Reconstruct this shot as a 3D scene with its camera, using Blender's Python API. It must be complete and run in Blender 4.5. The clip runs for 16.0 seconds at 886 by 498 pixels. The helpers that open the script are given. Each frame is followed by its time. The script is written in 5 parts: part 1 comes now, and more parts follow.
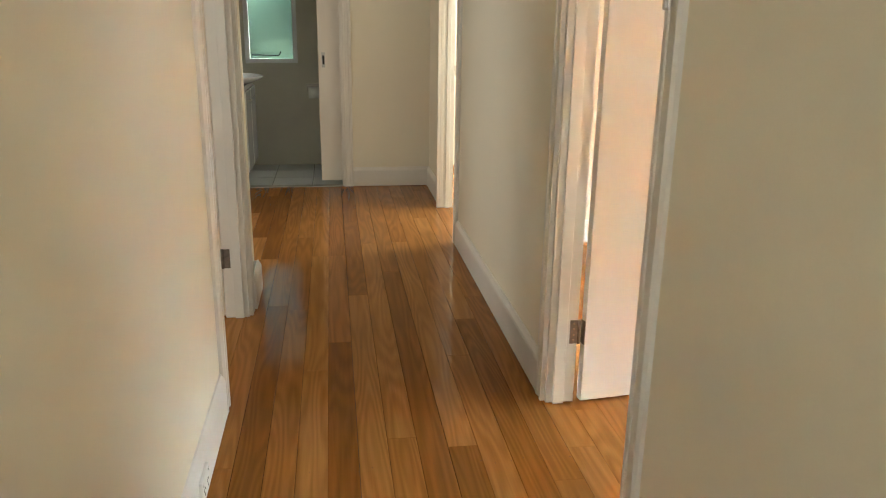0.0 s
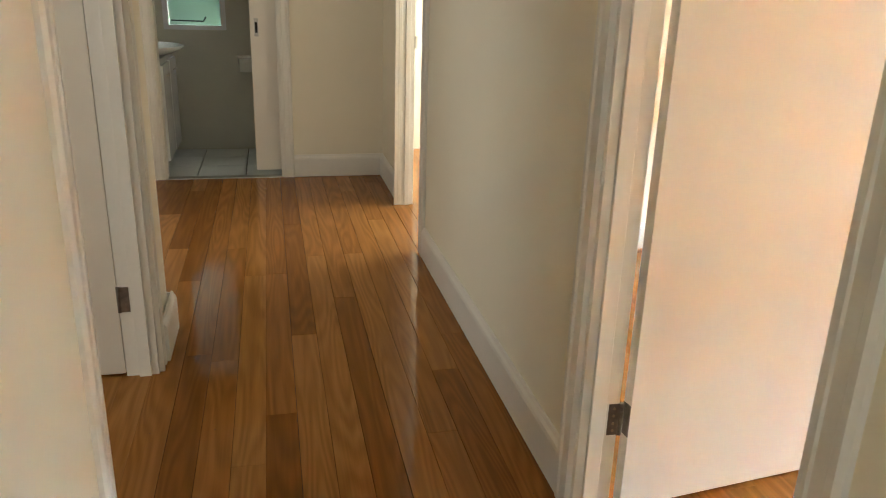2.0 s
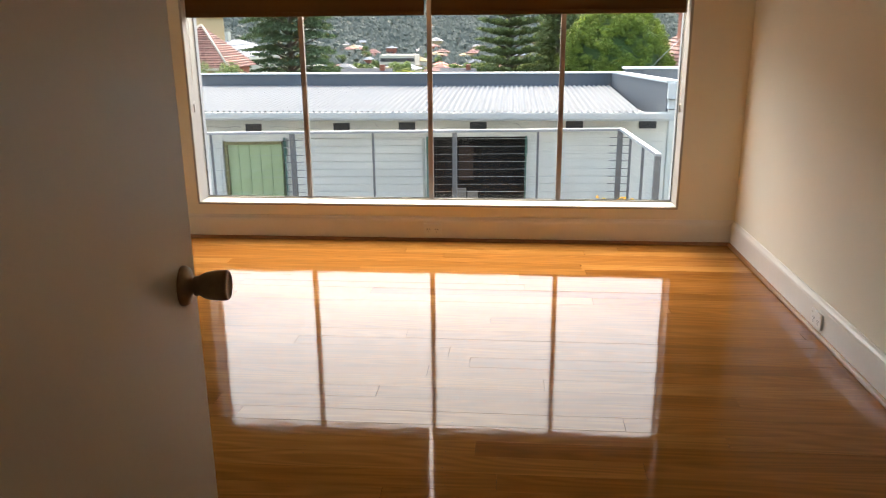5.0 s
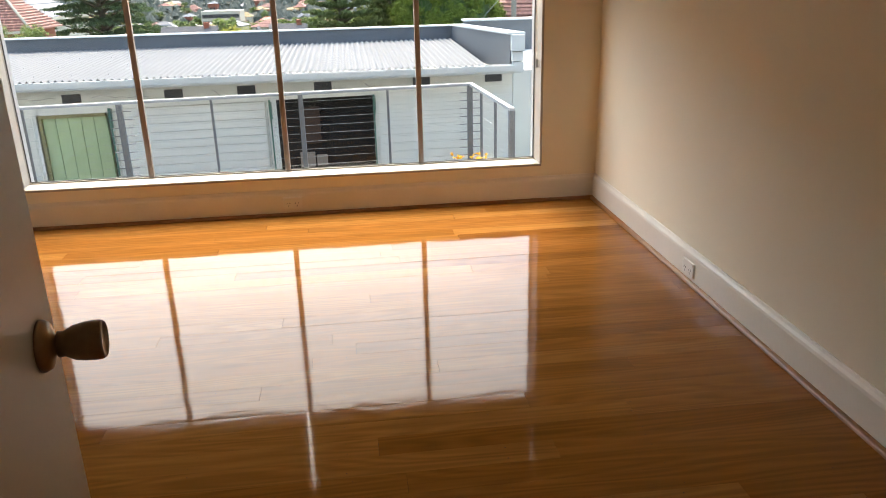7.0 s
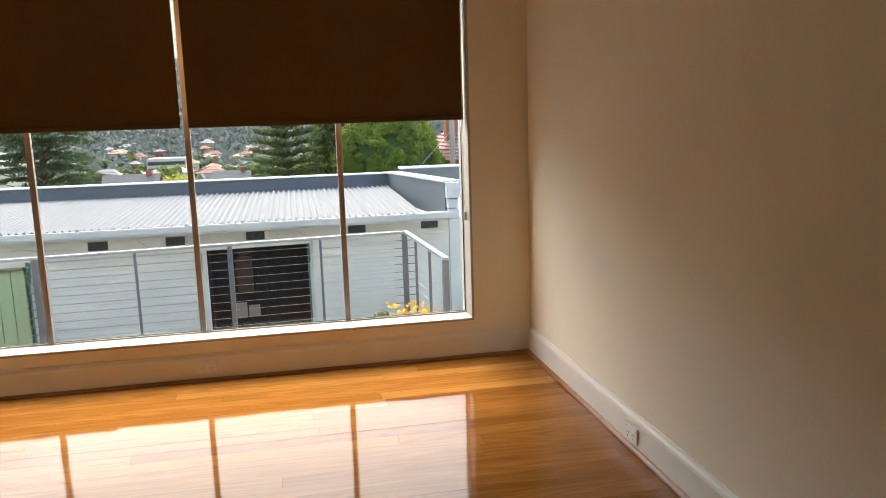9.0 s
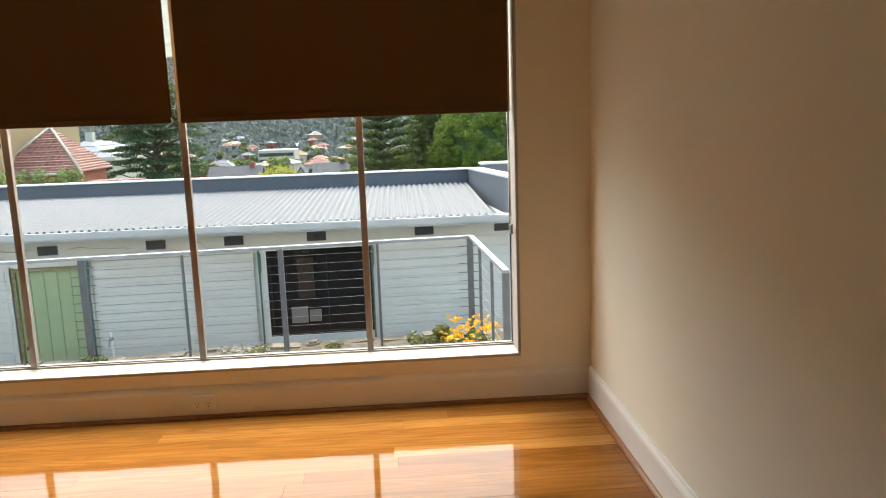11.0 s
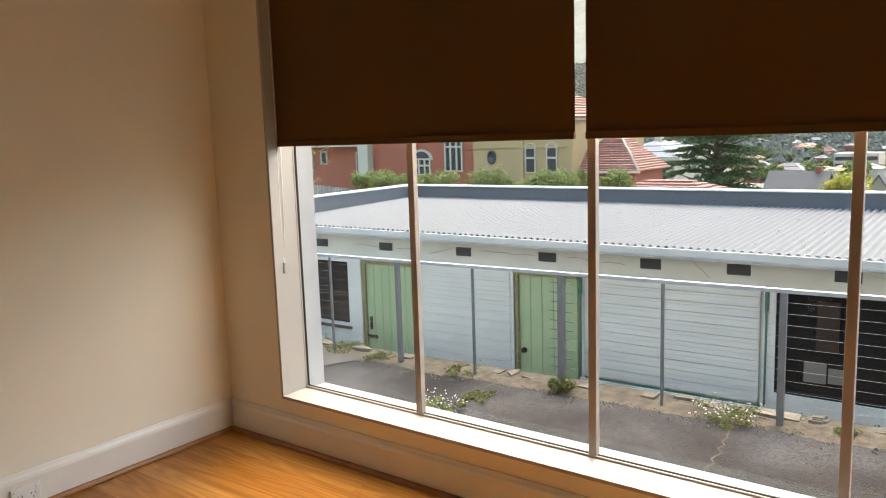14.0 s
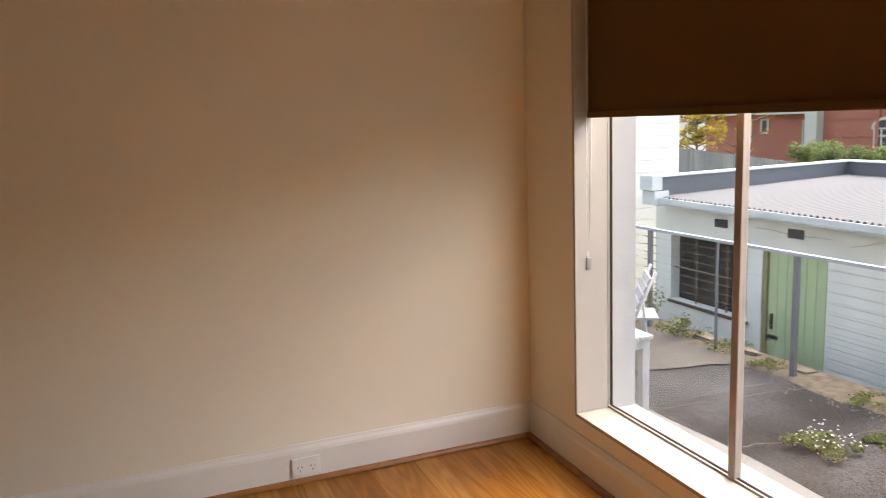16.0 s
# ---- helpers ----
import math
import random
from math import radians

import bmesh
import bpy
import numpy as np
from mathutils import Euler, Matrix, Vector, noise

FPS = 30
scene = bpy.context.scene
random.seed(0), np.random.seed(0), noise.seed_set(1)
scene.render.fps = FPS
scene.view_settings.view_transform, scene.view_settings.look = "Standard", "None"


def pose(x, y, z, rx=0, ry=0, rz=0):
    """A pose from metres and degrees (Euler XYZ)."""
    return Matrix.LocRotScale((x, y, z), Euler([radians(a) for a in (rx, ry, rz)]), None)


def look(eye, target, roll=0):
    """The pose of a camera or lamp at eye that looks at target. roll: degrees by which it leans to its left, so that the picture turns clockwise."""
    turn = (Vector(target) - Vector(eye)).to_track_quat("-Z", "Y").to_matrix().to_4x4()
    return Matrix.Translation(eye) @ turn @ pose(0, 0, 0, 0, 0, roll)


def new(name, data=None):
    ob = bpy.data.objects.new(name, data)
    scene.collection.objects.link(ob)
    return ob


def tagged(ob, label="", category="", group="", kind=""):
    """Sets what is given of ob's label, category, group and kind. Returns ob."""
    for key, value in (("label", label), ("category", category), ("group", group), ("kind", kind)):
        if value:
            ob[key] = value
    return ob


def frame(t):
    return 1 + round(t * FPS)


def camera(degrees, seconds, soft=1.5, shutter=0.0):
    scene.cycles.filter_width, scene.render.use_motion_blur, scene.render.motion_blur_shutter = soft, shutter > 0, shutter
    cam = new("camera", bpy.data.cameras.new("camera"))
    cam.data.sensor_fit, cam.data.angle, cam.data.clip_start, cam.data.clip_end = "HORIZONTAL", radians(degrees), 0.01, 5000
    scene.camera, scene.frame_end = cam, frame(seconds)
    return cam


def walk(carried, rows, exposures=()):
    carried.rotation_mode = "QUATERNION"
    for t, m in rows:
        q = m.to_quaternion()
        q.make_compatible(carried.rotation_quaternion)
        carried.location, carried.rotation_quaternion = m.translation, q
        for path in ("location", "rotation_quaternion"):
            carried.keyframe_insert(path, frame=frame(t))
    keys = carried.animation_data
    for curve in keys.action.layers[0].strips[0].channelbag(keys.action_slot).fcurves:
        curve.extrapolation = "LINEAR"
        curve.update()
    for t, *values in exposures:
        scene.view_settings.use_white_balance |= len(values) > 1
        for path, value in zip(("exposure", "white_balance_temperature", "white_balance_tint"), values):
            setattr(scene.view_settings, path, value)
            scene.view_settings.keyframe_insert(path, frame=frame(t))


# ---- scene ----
cam = camera(60.16, 16.0, soft=1.0, shutter=0.15)
PATH = [
    (0.0, 0.016, 0.414, 1.354, 73.29, -0.80, -8.04),
    (0.5, -0.008, 0.608, 1.359, 73.46, -1.06, -6.40),
    (1.0, 0.035, 0.811, 1.346, 72.67, -1.34, -7.11),
    (1.5, 0.073, 1.018, 1.342, 72.13, -2.70, -8.20),
    (2.0, 0.030, 1.296, 1.322, 71.10, -1.64, -12.34),
    (2.5, -0.016, 1.536, 1.321, 69.45, -2.96, -16.66),
    (3.0, 0.014, 1.826, 1.320, 69.04, -2.32, -24.97),
    (3.5, 0.076, 2.051, 1.322, 68.87, -0.99, -40.95),
    (4.0, 0.174, 2.226, 1.344, 73.20, -0.78, -62.39),
    (4.5, 0.292, 2.327, 1.347, 75.42, 0.04, -75.15),
    (5.0, 0.484, 2.422, 1.354, 73.79, 0.49, -84.95),
    (7.5, 0.718, 2.552, 1.382, 71.75, 1.00, -98.71),
    (8.0, 0.750, 2.541, 1.395, 76.88, 1.05, -99.50),
    (8.5, 0.829, 2.494, 1.417, 80.42, 1.64, -101.61),
    (11.0, 1.703, 1.949, 1.410, 80.17, 1.97, -93.76),
    (11.5, 1.899, 1.874, 1.433, 80.60, 1.47, -86.00),
    (12.0, 2.099, 1.765, 1.439, 80.85, 1.10, -77.32),
    (12.5, 2.301, 1.730, 1.440, 80.93, 0.84, -69.64),
    (13.0, 2.516, 1.760, 1.436, 81.05, 1.03, -63.54),
    (13.5, 2.739, 1.766, 1.432, 81.30, 1.29, -58.25),
    (14.0, 2.990, 1.742, 1.448, 81.58, 1.84, -53.20),
    (14.5, 3.202, 1.794, 1.449, 81.76, 2.22, -47.52),
    (15.0, 3.419, 1.883, 1.455, 81.61, 2.89, -40.84),
    (15.5, 3.607, 1.901, 1.446, 80.72, 2.92, -31.72),
    (16.0, 3.790, 1.927, 1.439, 80.36, 2.21, -21.35),
]
EXPO = [(0.0, 5.7, 6000, 5), (1.5, 5.65, 6000, 5), (2.5, 5.4, 6200, 5), (3.0, 5.2, 6500, 6), (3.5, 4.5, 7100, 8), (4.0, 3.05, 9400, 9), (4.5, 2.25, 7300, 10), (5.0, 2.12, 7200, 10), (8.5, 2.03, 7300, 10), (11.0, 1.92, 7200, 6), (14.5, 1.9, 7500, 12), (16.0, 1.95, 7600, 17)]
walk(cam, [(t, pose(*p)) for t, *p in PATH], exposures=EXPO)

# ---- light ----
world = bpy.data.worlds.new("world")
scene.world = world
world.use_nodes = True
wn = world.node_tree
sky = wn.nodes.new("ShaderNodeTexSky")
sky.sky_type, sky.sun_disc = "NISHITA", False
sky.sun_elevation, sky.sun_rotation = radians(54), radians(84)
sky.dust_density, sky.air_density, sky.ozone_density = 3.0, 1.0, 1.0
wn.nodes["Background"].inputs[1].default_value = 0.26
wn.links.new(sky.outputs[0], wn.nodes["Background"].inputs[0])
sun_data = bpy.data.lights.new("sun", "SUN")
sun_data.energy, sun_data.angle, sun_data.color = 0.5, radians(70), (1.0, 0.95, 0.88)
sun = new("sun", sun_data)
sun.matrix_world = look((23.9, 2.5, 33), (0, 0, 0))


def fill_lamp(name, eye, target, wide, high, watts, color=(1.0, 0.97, 0.93)):
    """An unseen area lamp added to stand in for daylight at an opening."""
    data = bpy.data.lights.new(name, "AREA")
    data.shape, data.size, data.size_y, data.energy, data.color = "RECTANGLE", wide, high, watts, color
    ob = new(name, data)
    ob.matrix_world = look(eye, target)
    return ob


# stand-in for daylight from an unseen window in the recess
fill_lamp("recess_unseen_window_light", (-1.90, 5.35, 1.5), (0, 5.35, 0.9), 1.1, 1.1, 0.2)
# fill lamp added in the left room to brighten the hall
fill_lamp("left_room_fill_light", (-3.08, 2.3, 1.5), (0, 3.0, 1.9), 2.1, 1.1, 0.9)
# stand-in for daylight in the bright far room, its window unseen
fill_lamp("far_room_window_light", (3.38, 6.25, 1.45), (0, 5.8, 1.7), 1.8, 1.2, 2.3)
# added lamp hidden behind the blinds, boosting the room's daylight
fill_lamp("window_light", (5.60, 2.93, 1.86), (4.6, 2.93, 1.42), 2.6, 0.52, 12, (1.0, 0.975, 0.95))
# fill lamp added behind the camera for the near hall walls
fill_lamp("hall_back_fill_light", (0.18, -0.84, 1.45), (0.18, 2.0, 2.0), 0.45, 1.0, 0.26)


# ---- materials ----
def material(name, color, rough=0.6, metal=0.0, vary=0.12, scale=6.0, bump=0.15, fine=90.0, spread=None, coat=0.0, hue=0.0, rand=0.0):
    """A surface with stains at one scale and grain at another."""
    m = bpy.data.materials.new(name)
    m.use_nodes = True
    nt = m.node_tree
    N, L = nt.nodes, nt.links
    b = N["Principled BSDF"]
    b.inputs["Metallic"].default_value = metal
    b.inputs["Coat Weight"].default_value = coat
    tc = N.new("ShaderNodeTexCoord")
    mp = N.new("ShaderNodeMapping")
    mp.inputs["Scale"].default_value = spread or (1, 1, 1)
    L.new(tc.outputs["Object"], mp.inputs[0])
    big = N.new("ShaderNodeTexNoise")
    big.inputs["Scale"].default_value, big.inputs["Detail"].default_value = scale, 5
    small = N.new("ShaderNodeTexNoise")
    small.inputs["Scale"].default_value, small.inputs["Detail"].default_value = fine, 4
    L.new(mp.outputs[0], big.inputs["Vector"])
    L.new(mp.outputs[0], small.inputs["Vector"])
    mix = N.new("ShaderNodeMath")
    mix.operation = "MULTIPLY_ADD"
    mix.inputs[1].default_value = 0.35
    L.new(small.outputs[0], mix.inputs[0])
    L.new(big.outputs[0], mix.inputs[2])
    rng = N.new("ShaderNodeMapRange")
    rng.inputs["From Min"].default_value, rng.inputs["From Max"].default_value = 0.35, 1.0
    rng.inputs["To Min"].default_value, rng.inputs["To Max"].default_value = 1 - vary, 1 + vary
    L.new(mix.outputs[0], rng.inputs[0])
    hsv = N.new("ShaderNodeHueSaturation")
    hsv.inputs["Color"].default_value = (*color, 1)
    val = rng.outputs[0]
    if rand:
        info = N.new("ShaderNodeObjectInfo")
        r2 = N.new("ShaderNodeMapRange")
        r2.inputs["To Min"].default_value, r2.inputs["To Max"].default_value = 1 - rand, 1 + rand
        L.new(info.outputs["Random"], r2.inputs[0])
        mul = N.new("ShaderNodeMath")
        mul.operation = "MULTIPLY"
        L.new(val, mul.inputs[0])
        L.new(r2.outputs[0], mul.inputs[1])
        val = mul.outputs[0]
    L.new(val, hsv.inputs["Value"])
    L.new(hsv.outputs[0], b.inputs["Base Color"])
    rr = N.new("ShaderNodeMapRange")
    rr.inputs["To Min"].default_value, rr.inputs["To Max"].default_value = max(0.02, rough * 0.8), min(1.0, rough * 1.2)
    L.new(big.outputs[0], rr.inputs[0])
    L.new(rr.outputs[0], b.inputs["Roughness"])
    if bump:
        bp = N.new("ShaderNodeBump")
        bp.inputs["Strength"].default_value, bp.inputs["Distance"].default_value = bump, 0.004
        L.new(mix.outputs[0], bp.inputs["Height"])
        L.new(bp.outputs[0], b.inputs["Normal"])
    return m


def leaf_material(name, dark, light):
    """Foliage: each clump takes its own green."""
    m = bpy.data.materials.new(name)
    m.use_nodes = True
    N, L = m.node_tree.nodes, m.node_tree.links
    b = N["Principled BSDF"]
    b.inputs["Roughness"].default_value = 0.7
    g = N.new("ShaderNodeNewGeometry")
    ramp = N.new("ShaderNodeValToRGB")
    ramp.color_ramp.elements[0].color, ramp.color_ramp.elements[1].color = (*dark, 1), (*light, 1)
    L.new(g.outputs["Random Per Island"], ramp.inputs[0])
    L.new(ramp.outputs[0], b.inputs["Base Color"])
    thin = N.new("ShaderNodeBsdfTranslucent")
    mix = N.new("ShaderNodeMixShader")
    mix.inputs[0].default_value = 0.45
    L.new(ramp.outputs[0], thin.inputs[0])
    L.new(b.outputs[0], mix.inputs[1])
    L.new(thin.outputs[0], mix.inputs[2])
    L.new(mix.outputs[0], N["Material Output"].inputs[0])
    return m


def roof_tiles(name, color, course=0.32):
    """Terracotta tiles: courses and ribs with paler worn edges."""
    m = material(name, color, 0.85, vary=0.3, scale=1.5, rand=0.12)
    N, L = m.node_tree.nodes, m.node_tree.links
    b = N["Principled BSDF"]
    src = b.inputs["Base Color"].links[0].from_socket
    tc = N.new("ShaderNodeTexCoord")
    mp = N.new("ShaderNodeMapping")
    mp.inputs["Rotation"].default_value = (0, radians(90), 0)
    br = N.new("ShaderNodeTexBrick")
    br.inputs["Scale"].default_value = 1.0
    br.inputs["Brick Width"].default_value, br.inputs["Row Height"].default_value, br.inputs["Mortar Size"].default_value = 0.3, course, 0.03
    br.offset = 0.5
    br.inputs["Color1"].default_value, br.inputs["Color2"].default_value, br.inputs["Mortar"].default_value = (0.8, 0.8, 0.8, 1), (1.1, 1.1, 1.1, 1), (1.7, 1.8, 1.8, 1)
    L.new(tc.outputs["Object"], mp.inputs[0])
    sw = N.new("ShaderNodeSeparateXYZ")
    cb = N.new("ShaderNodeCombineXYZ")
    L.new(tc.outputs["Object"], sw.inputs[0])
    L.new(sw.outputs["Y"], cb.inputs["X"])
    L.new(sw.outputs["Z"], cb.inputs["Y"])
    L.new(cb.outputs[0], br.inputs["Vector"])
    mul = N.new("ShaderNodeMix")
    mul.data_type, mul.blend_type = "RGBA", "MULTIPLY"
    mul.inputs["Factor"].default_value = 1.0
    L.new(src, mul.inputs["A"])
    L.new(br.outputs["Color"], mul.inputs["B"])
    L.new(mul.outputs["Result"], b.inputs["Base Color"])
    return m


def wood_floor(name):
    """Varnished boards, each with its own tone and grain along its length."""
    m = bpy.data.materials.new(name)
    m.use_nodes = True
    N, L = m.node_tree.nodes, m.node_tree.links
    b = N["Principled BSDF"]
    tc, info = N.new("ShaderNodeTexCoord"), N.new("ShaderNodeObjectInfo")
    off = N.new("ShaderNodeVectorMath")
    off.operation = "MULTIPLY_ADD"
    off.inputs[1].default_value = (37, 91, 13)
    L.new(info.outputs["Random"], off.inputs[0])
    L.new(tc.outputs["Object"], off.inputs[2])
    mp = N.new("ShaderNodeMapping")
    mp.inputs["Scale"].default_value = (22, 1.1, 10)
    L.new(off.outputs[0], mp.inputs[0])
    grain = N.new("ShaderNodeTexNoise")
    grain.inputs["Scale"].default_value, grain.inputs["Detail"].default_value, grain.inputs["Distortion"].default_value = 1.2, 6, 1.4
    L.new(mp.outputs[0], grain.inputs["Vector"])
    mp2 = N.new("ShaderNodeMapping")
    mp2.inputs["Scale"].default_value = (260, 6, 60)
    L.new(off.outputs[0], mp2.inputs[0])
    fine = N.new("ShaderNodeTexNoise")
    fine.inputs["Scale"].default_value, fine.inputs["Detail"].default_value = 1.0, 3
    L.new(mp2.outputs[0], fine.inputs["Vector"])
    tone = N.new("ShaderNodeValToRGB")
    e = tone.color_ramp.elements
    e[0].position, e[0].color = 0.0, (0.225, 0.083, 0.015, 1)
    e[1].position, e[1].color = 1.0, (0.385, 0.175, 0.044, 1)
    for pos, c in ((0.2, (0.29, 0.115, 0.023, 1)), (0.5, (0.312, 0.128, 0.028, 1)), (0.8, (0.34, 0.147, 0.034, 1))):
        k = e.new(pos)
        k.color = c
    L.new(info.outputs["Random"], tone.inputs[0])
    r1 = N.new("ShaderNodeMapRange")
    r1.inputs["From Min"].default_value, r1.inputs["From Max"].default_value = 0.3, 0.75
    r1.inputs["To Min"].default_value, r1.inputs["To Max"].default_value = 0.86, 1.12
    L.new(grain.outputs[0], r1.inputs[0])
    r2 = N.new("ShaderNodeMapRange")
    r2.inputs["To Min"].default_value, r2.inputs["To Max"].default_value = 0.91, 1.09
    L.new(fine.outputs[0], r2.inputs[0])
    mp4 = N.new("ShaderNodeMapping")
    mp4.inputs["Scale"].default_value = (9, 0.75, 4)
    L.new(off.outputs[0], mp4.inputs[0])
    flame = N.new("ShaderNodeTexNoise")
    flame.inputs["Scale"].default_value, flame.inputs["Detail"].default_value = 1.0, 1.0
    L.new(mp4.outputs[0], flame.inputs["Vector"])
    ring = N.new("ShaderNodeMath")
    ring.operation = "MULTIPLY"
    ring.inputs[1].default_value = 75
    L.new(flame.outputs[0], ring.inputs[0])
    wavy = N.new("ShaderNodeMath")
    wavy.operation = "SINE"
    L.new(ring.outputs[0], wavy.inputs[0])
    r3 = N.new("ShaderNodeMapRange")
    r3.inputs["From Min"].default_value = -1.0
    r3.inputs["To Min"].default_value, r3.inputs["To Max"].default_value = 0.86, 1.06
    L.new(wavy.outputs[0], r3.inputs[0])
    m0 = N.new("ShaderNodeMath")
    m0.operation = "MULTIPLY"
    L.new(r1.outputs[0], m0.inputs[0])
    L.new(r3.outputs[0], m0.inputs[1])
    mul = N.new("ShaderNodeMath")
    mul.operation = "MULTIPLY"
    L.new(m0.outputs[0], mul.inputs[0])
    L.new(r2.outputs[0], mul.inputs[1])
    hsv = N.new("ShaderNodeHueSaturation")
    L.new(tone.outputs[0], hsv.inputs["Color"])
    L.new(mul.outputs[0], hsv.inputs["Value"])
    L.new(hsv.outputs[0], b.inputs["Base Color"])
    wear = N.new("ShaderNodeTexNoise")
    wear.inputs["Scale"].default_value, wear.inputs["Detail"].default_value = 2.2, 4
    L.new(tc.outputs["Object"], wear.inputs["Vector"])
    rr = N.new("ShaderNodeMapRange")
    rr.inputs["To Min"].default_value, rr.inputs["To Max"].default_value = 0.03, 0.085
    L.new(wear.outputs[0], rr.inputs[0])
    L.new(rr.outputs[0], b.inputs["Roughness"])
    b.inputs["IOR"].default_value = 1.21
    b.inputs["Coat Weight"].default_value = 0.0
    wave = N.new("ShaderNodeTexNoise")
    wave.inputs["Scale"].default_value = 1.0
    mp3 = N.new("ShaderNodeMapping")
    mp3.inputs["Scale"].default_value = (14, 5, 5)
    L.new(off.outputs[0], mp3.inputs[0])
    L.new(mp3.outputs[0], wave.inputs["Vector"])
    bp = N.new("ShaderNodeBump")
    bp.inputs["Strength"].default_value, bp.inputs["Distance"].default_value = 0.22, 0.002
    L.new(wave.outputs[0], bp.inputs["Height"])
    L.new(bp.outputs[0], b.inputs["Normal"])
    L.new(bp.outputs[0], b.inputs["Coat Normal"])
    return m


def glass_material(name, rough=0.0, color=(1, 1, 1)):
    m = bpy.data.materials.new(name)
    m.use_nodes = True
    b = m.node_tree.nodes["Principled BSDF"]
    b.inputs["Base Color"].default_value = (*color, 1)
    b.inputs["Transmission Weight"].default_value = 1.0
    b.inputs["Roughness"].default_value, b.inputs["IOR"].default_value = rough, 1.45
    return m


def thin_glass(name):
    """A thin clear pane: straight through, with a faint reflection."""
    m = bpy.data.materials.new(name)
    m.use_nodes = True
    N, L = m.node_tree.nodes, m.node_tree.links
    clear, shine, mix = N.new("ShaderNodeBsdfTransparent"), N.new("ShaderNodeBsdfGlossy"), N.new("ShaderNodeMixShader")
    clear.inputs[0].default_value = (0.96, 0.975, 0.965, 1)
    shine.inputs["Roughness"].default_value = 0.01
    mix.inputs[0].default_value = 0.03
    L.new(clear.outputs[0], mix.inputs[1])
    L.new(shine.outputs[0], mix.inputs[2])
    L.new(mix.outputs[0], N["Material Output"].inputs[0])
    return m


M = {}
M["wall"] = material("cream_wall_paint", (0.845, 0.78, 0.625), 0.75, vary=0.04, scale=1.5, bump=0.12, fine=220)
M["ceil"] = material("white_ceiling_paint", (0.87, 0.85, 0.79), 0.85, vary=0.03, bump=0.05)
M["trim"] = material("white_gloss_trim_paint", (0.78, 0.74, 0.66), 0.35, vary=0.05, scale=4, bump=0.08, fine=60)
# cream window trim, darkened to offset the strong light on sill and reveals
M["wtrim"] = material("darkened_cream_window_trim", (0.42, 0.39, 0.34), 0.5, vary=0.05, scale=4, bump=0.08, fine=60)
M["door"] = material("white_door_paint", (0.78, 0.72, 0.62), 0.42, vary=0.03, scale=3, bump=0.06, fine=120)
M["floor"] = wood_floor("varnished_timber_boards")
M["gap"] = material("dark_joint", (0.05, 0.03, 0.02), 0.9)
M["quad"] = material("varnished_quad_timber", (0.30, 0.12, 0.035), 0.35, vary=0.25, spread=(3, 3, 3))
M["brass"] = material("aged_bronze_metal", (0.32, 0.24, 0.16), 0.30, metal=0.9, vary=0.3, scale=25)
M["steel"] = material("brushed_steel", (0.50, 0.47, 0.42), 0.35, metal=1.0, vary=0.2, scale=30)
M["blind"] = material("brown_roller_blind_fabric", (0.125, 0.058, 0.012), 0.9, vary=0.1, scale=3, bump=0.3, fine=400)
M["oldpaint"] = material("weathered_white_garden_paint", (0.40, 0.40, 0.385), 0.7, vary=0.2, scale=6, bump=0.2, fine=50)
M["plastic"] = material("white_plastic", (0.80, 0.78, 0.72), 0.35, vary=0.03, bump=0.02)
# near-black for small dark parts, and for shade painted into openings
M["dark"] = material("near_black_parts_and_void_shade", (0.008, 0.007, 0.006), 0.9, vary=0.5)
M["glass"] = thin_glass("window_glass")
M["frost"] = glass_material("obscure_glass", 0.4, (0.038, 0.055, 0.034))
M["tile"] = material("pale_floor_tile", (0.66, 0.68, 0.66), 0.3, vary=0.06, scale=12)
M["grout"] = material("dark_grout", (0.10, 0.10, 0.09), 0.9)
M["bathwall"] = material("grey_bathroom_paint", (0.58, 0.56, 0.45), 0.6, vary=0.05)
M["ceramic"] = material("white_ceramic", (0.82, 0.83, 0.82), 0.1, vary=0.02, bump=0)
M["render"] = material("rough_white_render", (0.38, 0.385, 0.39), 0.9, vary=0.10, scale=9, bump=1.0, fine=45)
M["shed"] = material("white_painted_masonry", (0.70, 0.71, 0.645), 0.8, vary=0.10, scale=2.5, bump=0.4, fine=40)
M["shedboard"] = material("white_painted_boards", (0.70, 0.71, 0.65), 0.65, vary=0.10, scale=3, spread=(1, 0.4, 3), bump=0.2)
M["green"] = material("pale_green_door_paint", (0.38, 0.49, 0.27), 0.6, vary=0.12, scale=4, spread=(1, 1, 0.3))
M["greenframe"] = material("weathered_olive_paint", (0.22, 0.20, 0.09), 0.7, vary=0.25)
M["dgreen"] = material("dark_green_painted_steel", (0.06, 0.16, 0.12), 0.5, vary=0.2)
M["roof"] = material("galvanised_corrugated_iron", (0.178, 0.186, 0.188), 0.8, metal=0.0, vary=0.12, scale=1.2, spread=(0.3, 1, 1), bump=0.05)
M["roof"].node_tree.nodes["Principled BSDF"].inputs["Specular IOR Level"].default_value = 0.12
M["mullion"] = material("brown_grey_window_timber", (0.35, 0.30, 0.26), 0.5, vary=0.12, scale=8)
M["parapet"] = material("grey_flashing_metal", (0.098, 0.11, 0.12), 0.6, vary=0.12, scale=1.5)
M["hinge"] = material("dull_worn_hinge_metal", (0.16, 0.125, 0.095), 0.5, metal=0.35, vary=0.35, scale=40)
M["ventgrey"] = material("dark_grey_vent", (0.045, 0.05, 0.055), 0.7, vary=0.2)
M["gutter"] = material("off_white_gutter_paint", (0.55, 0.585, 0.565), 0.6, vary=0.08)
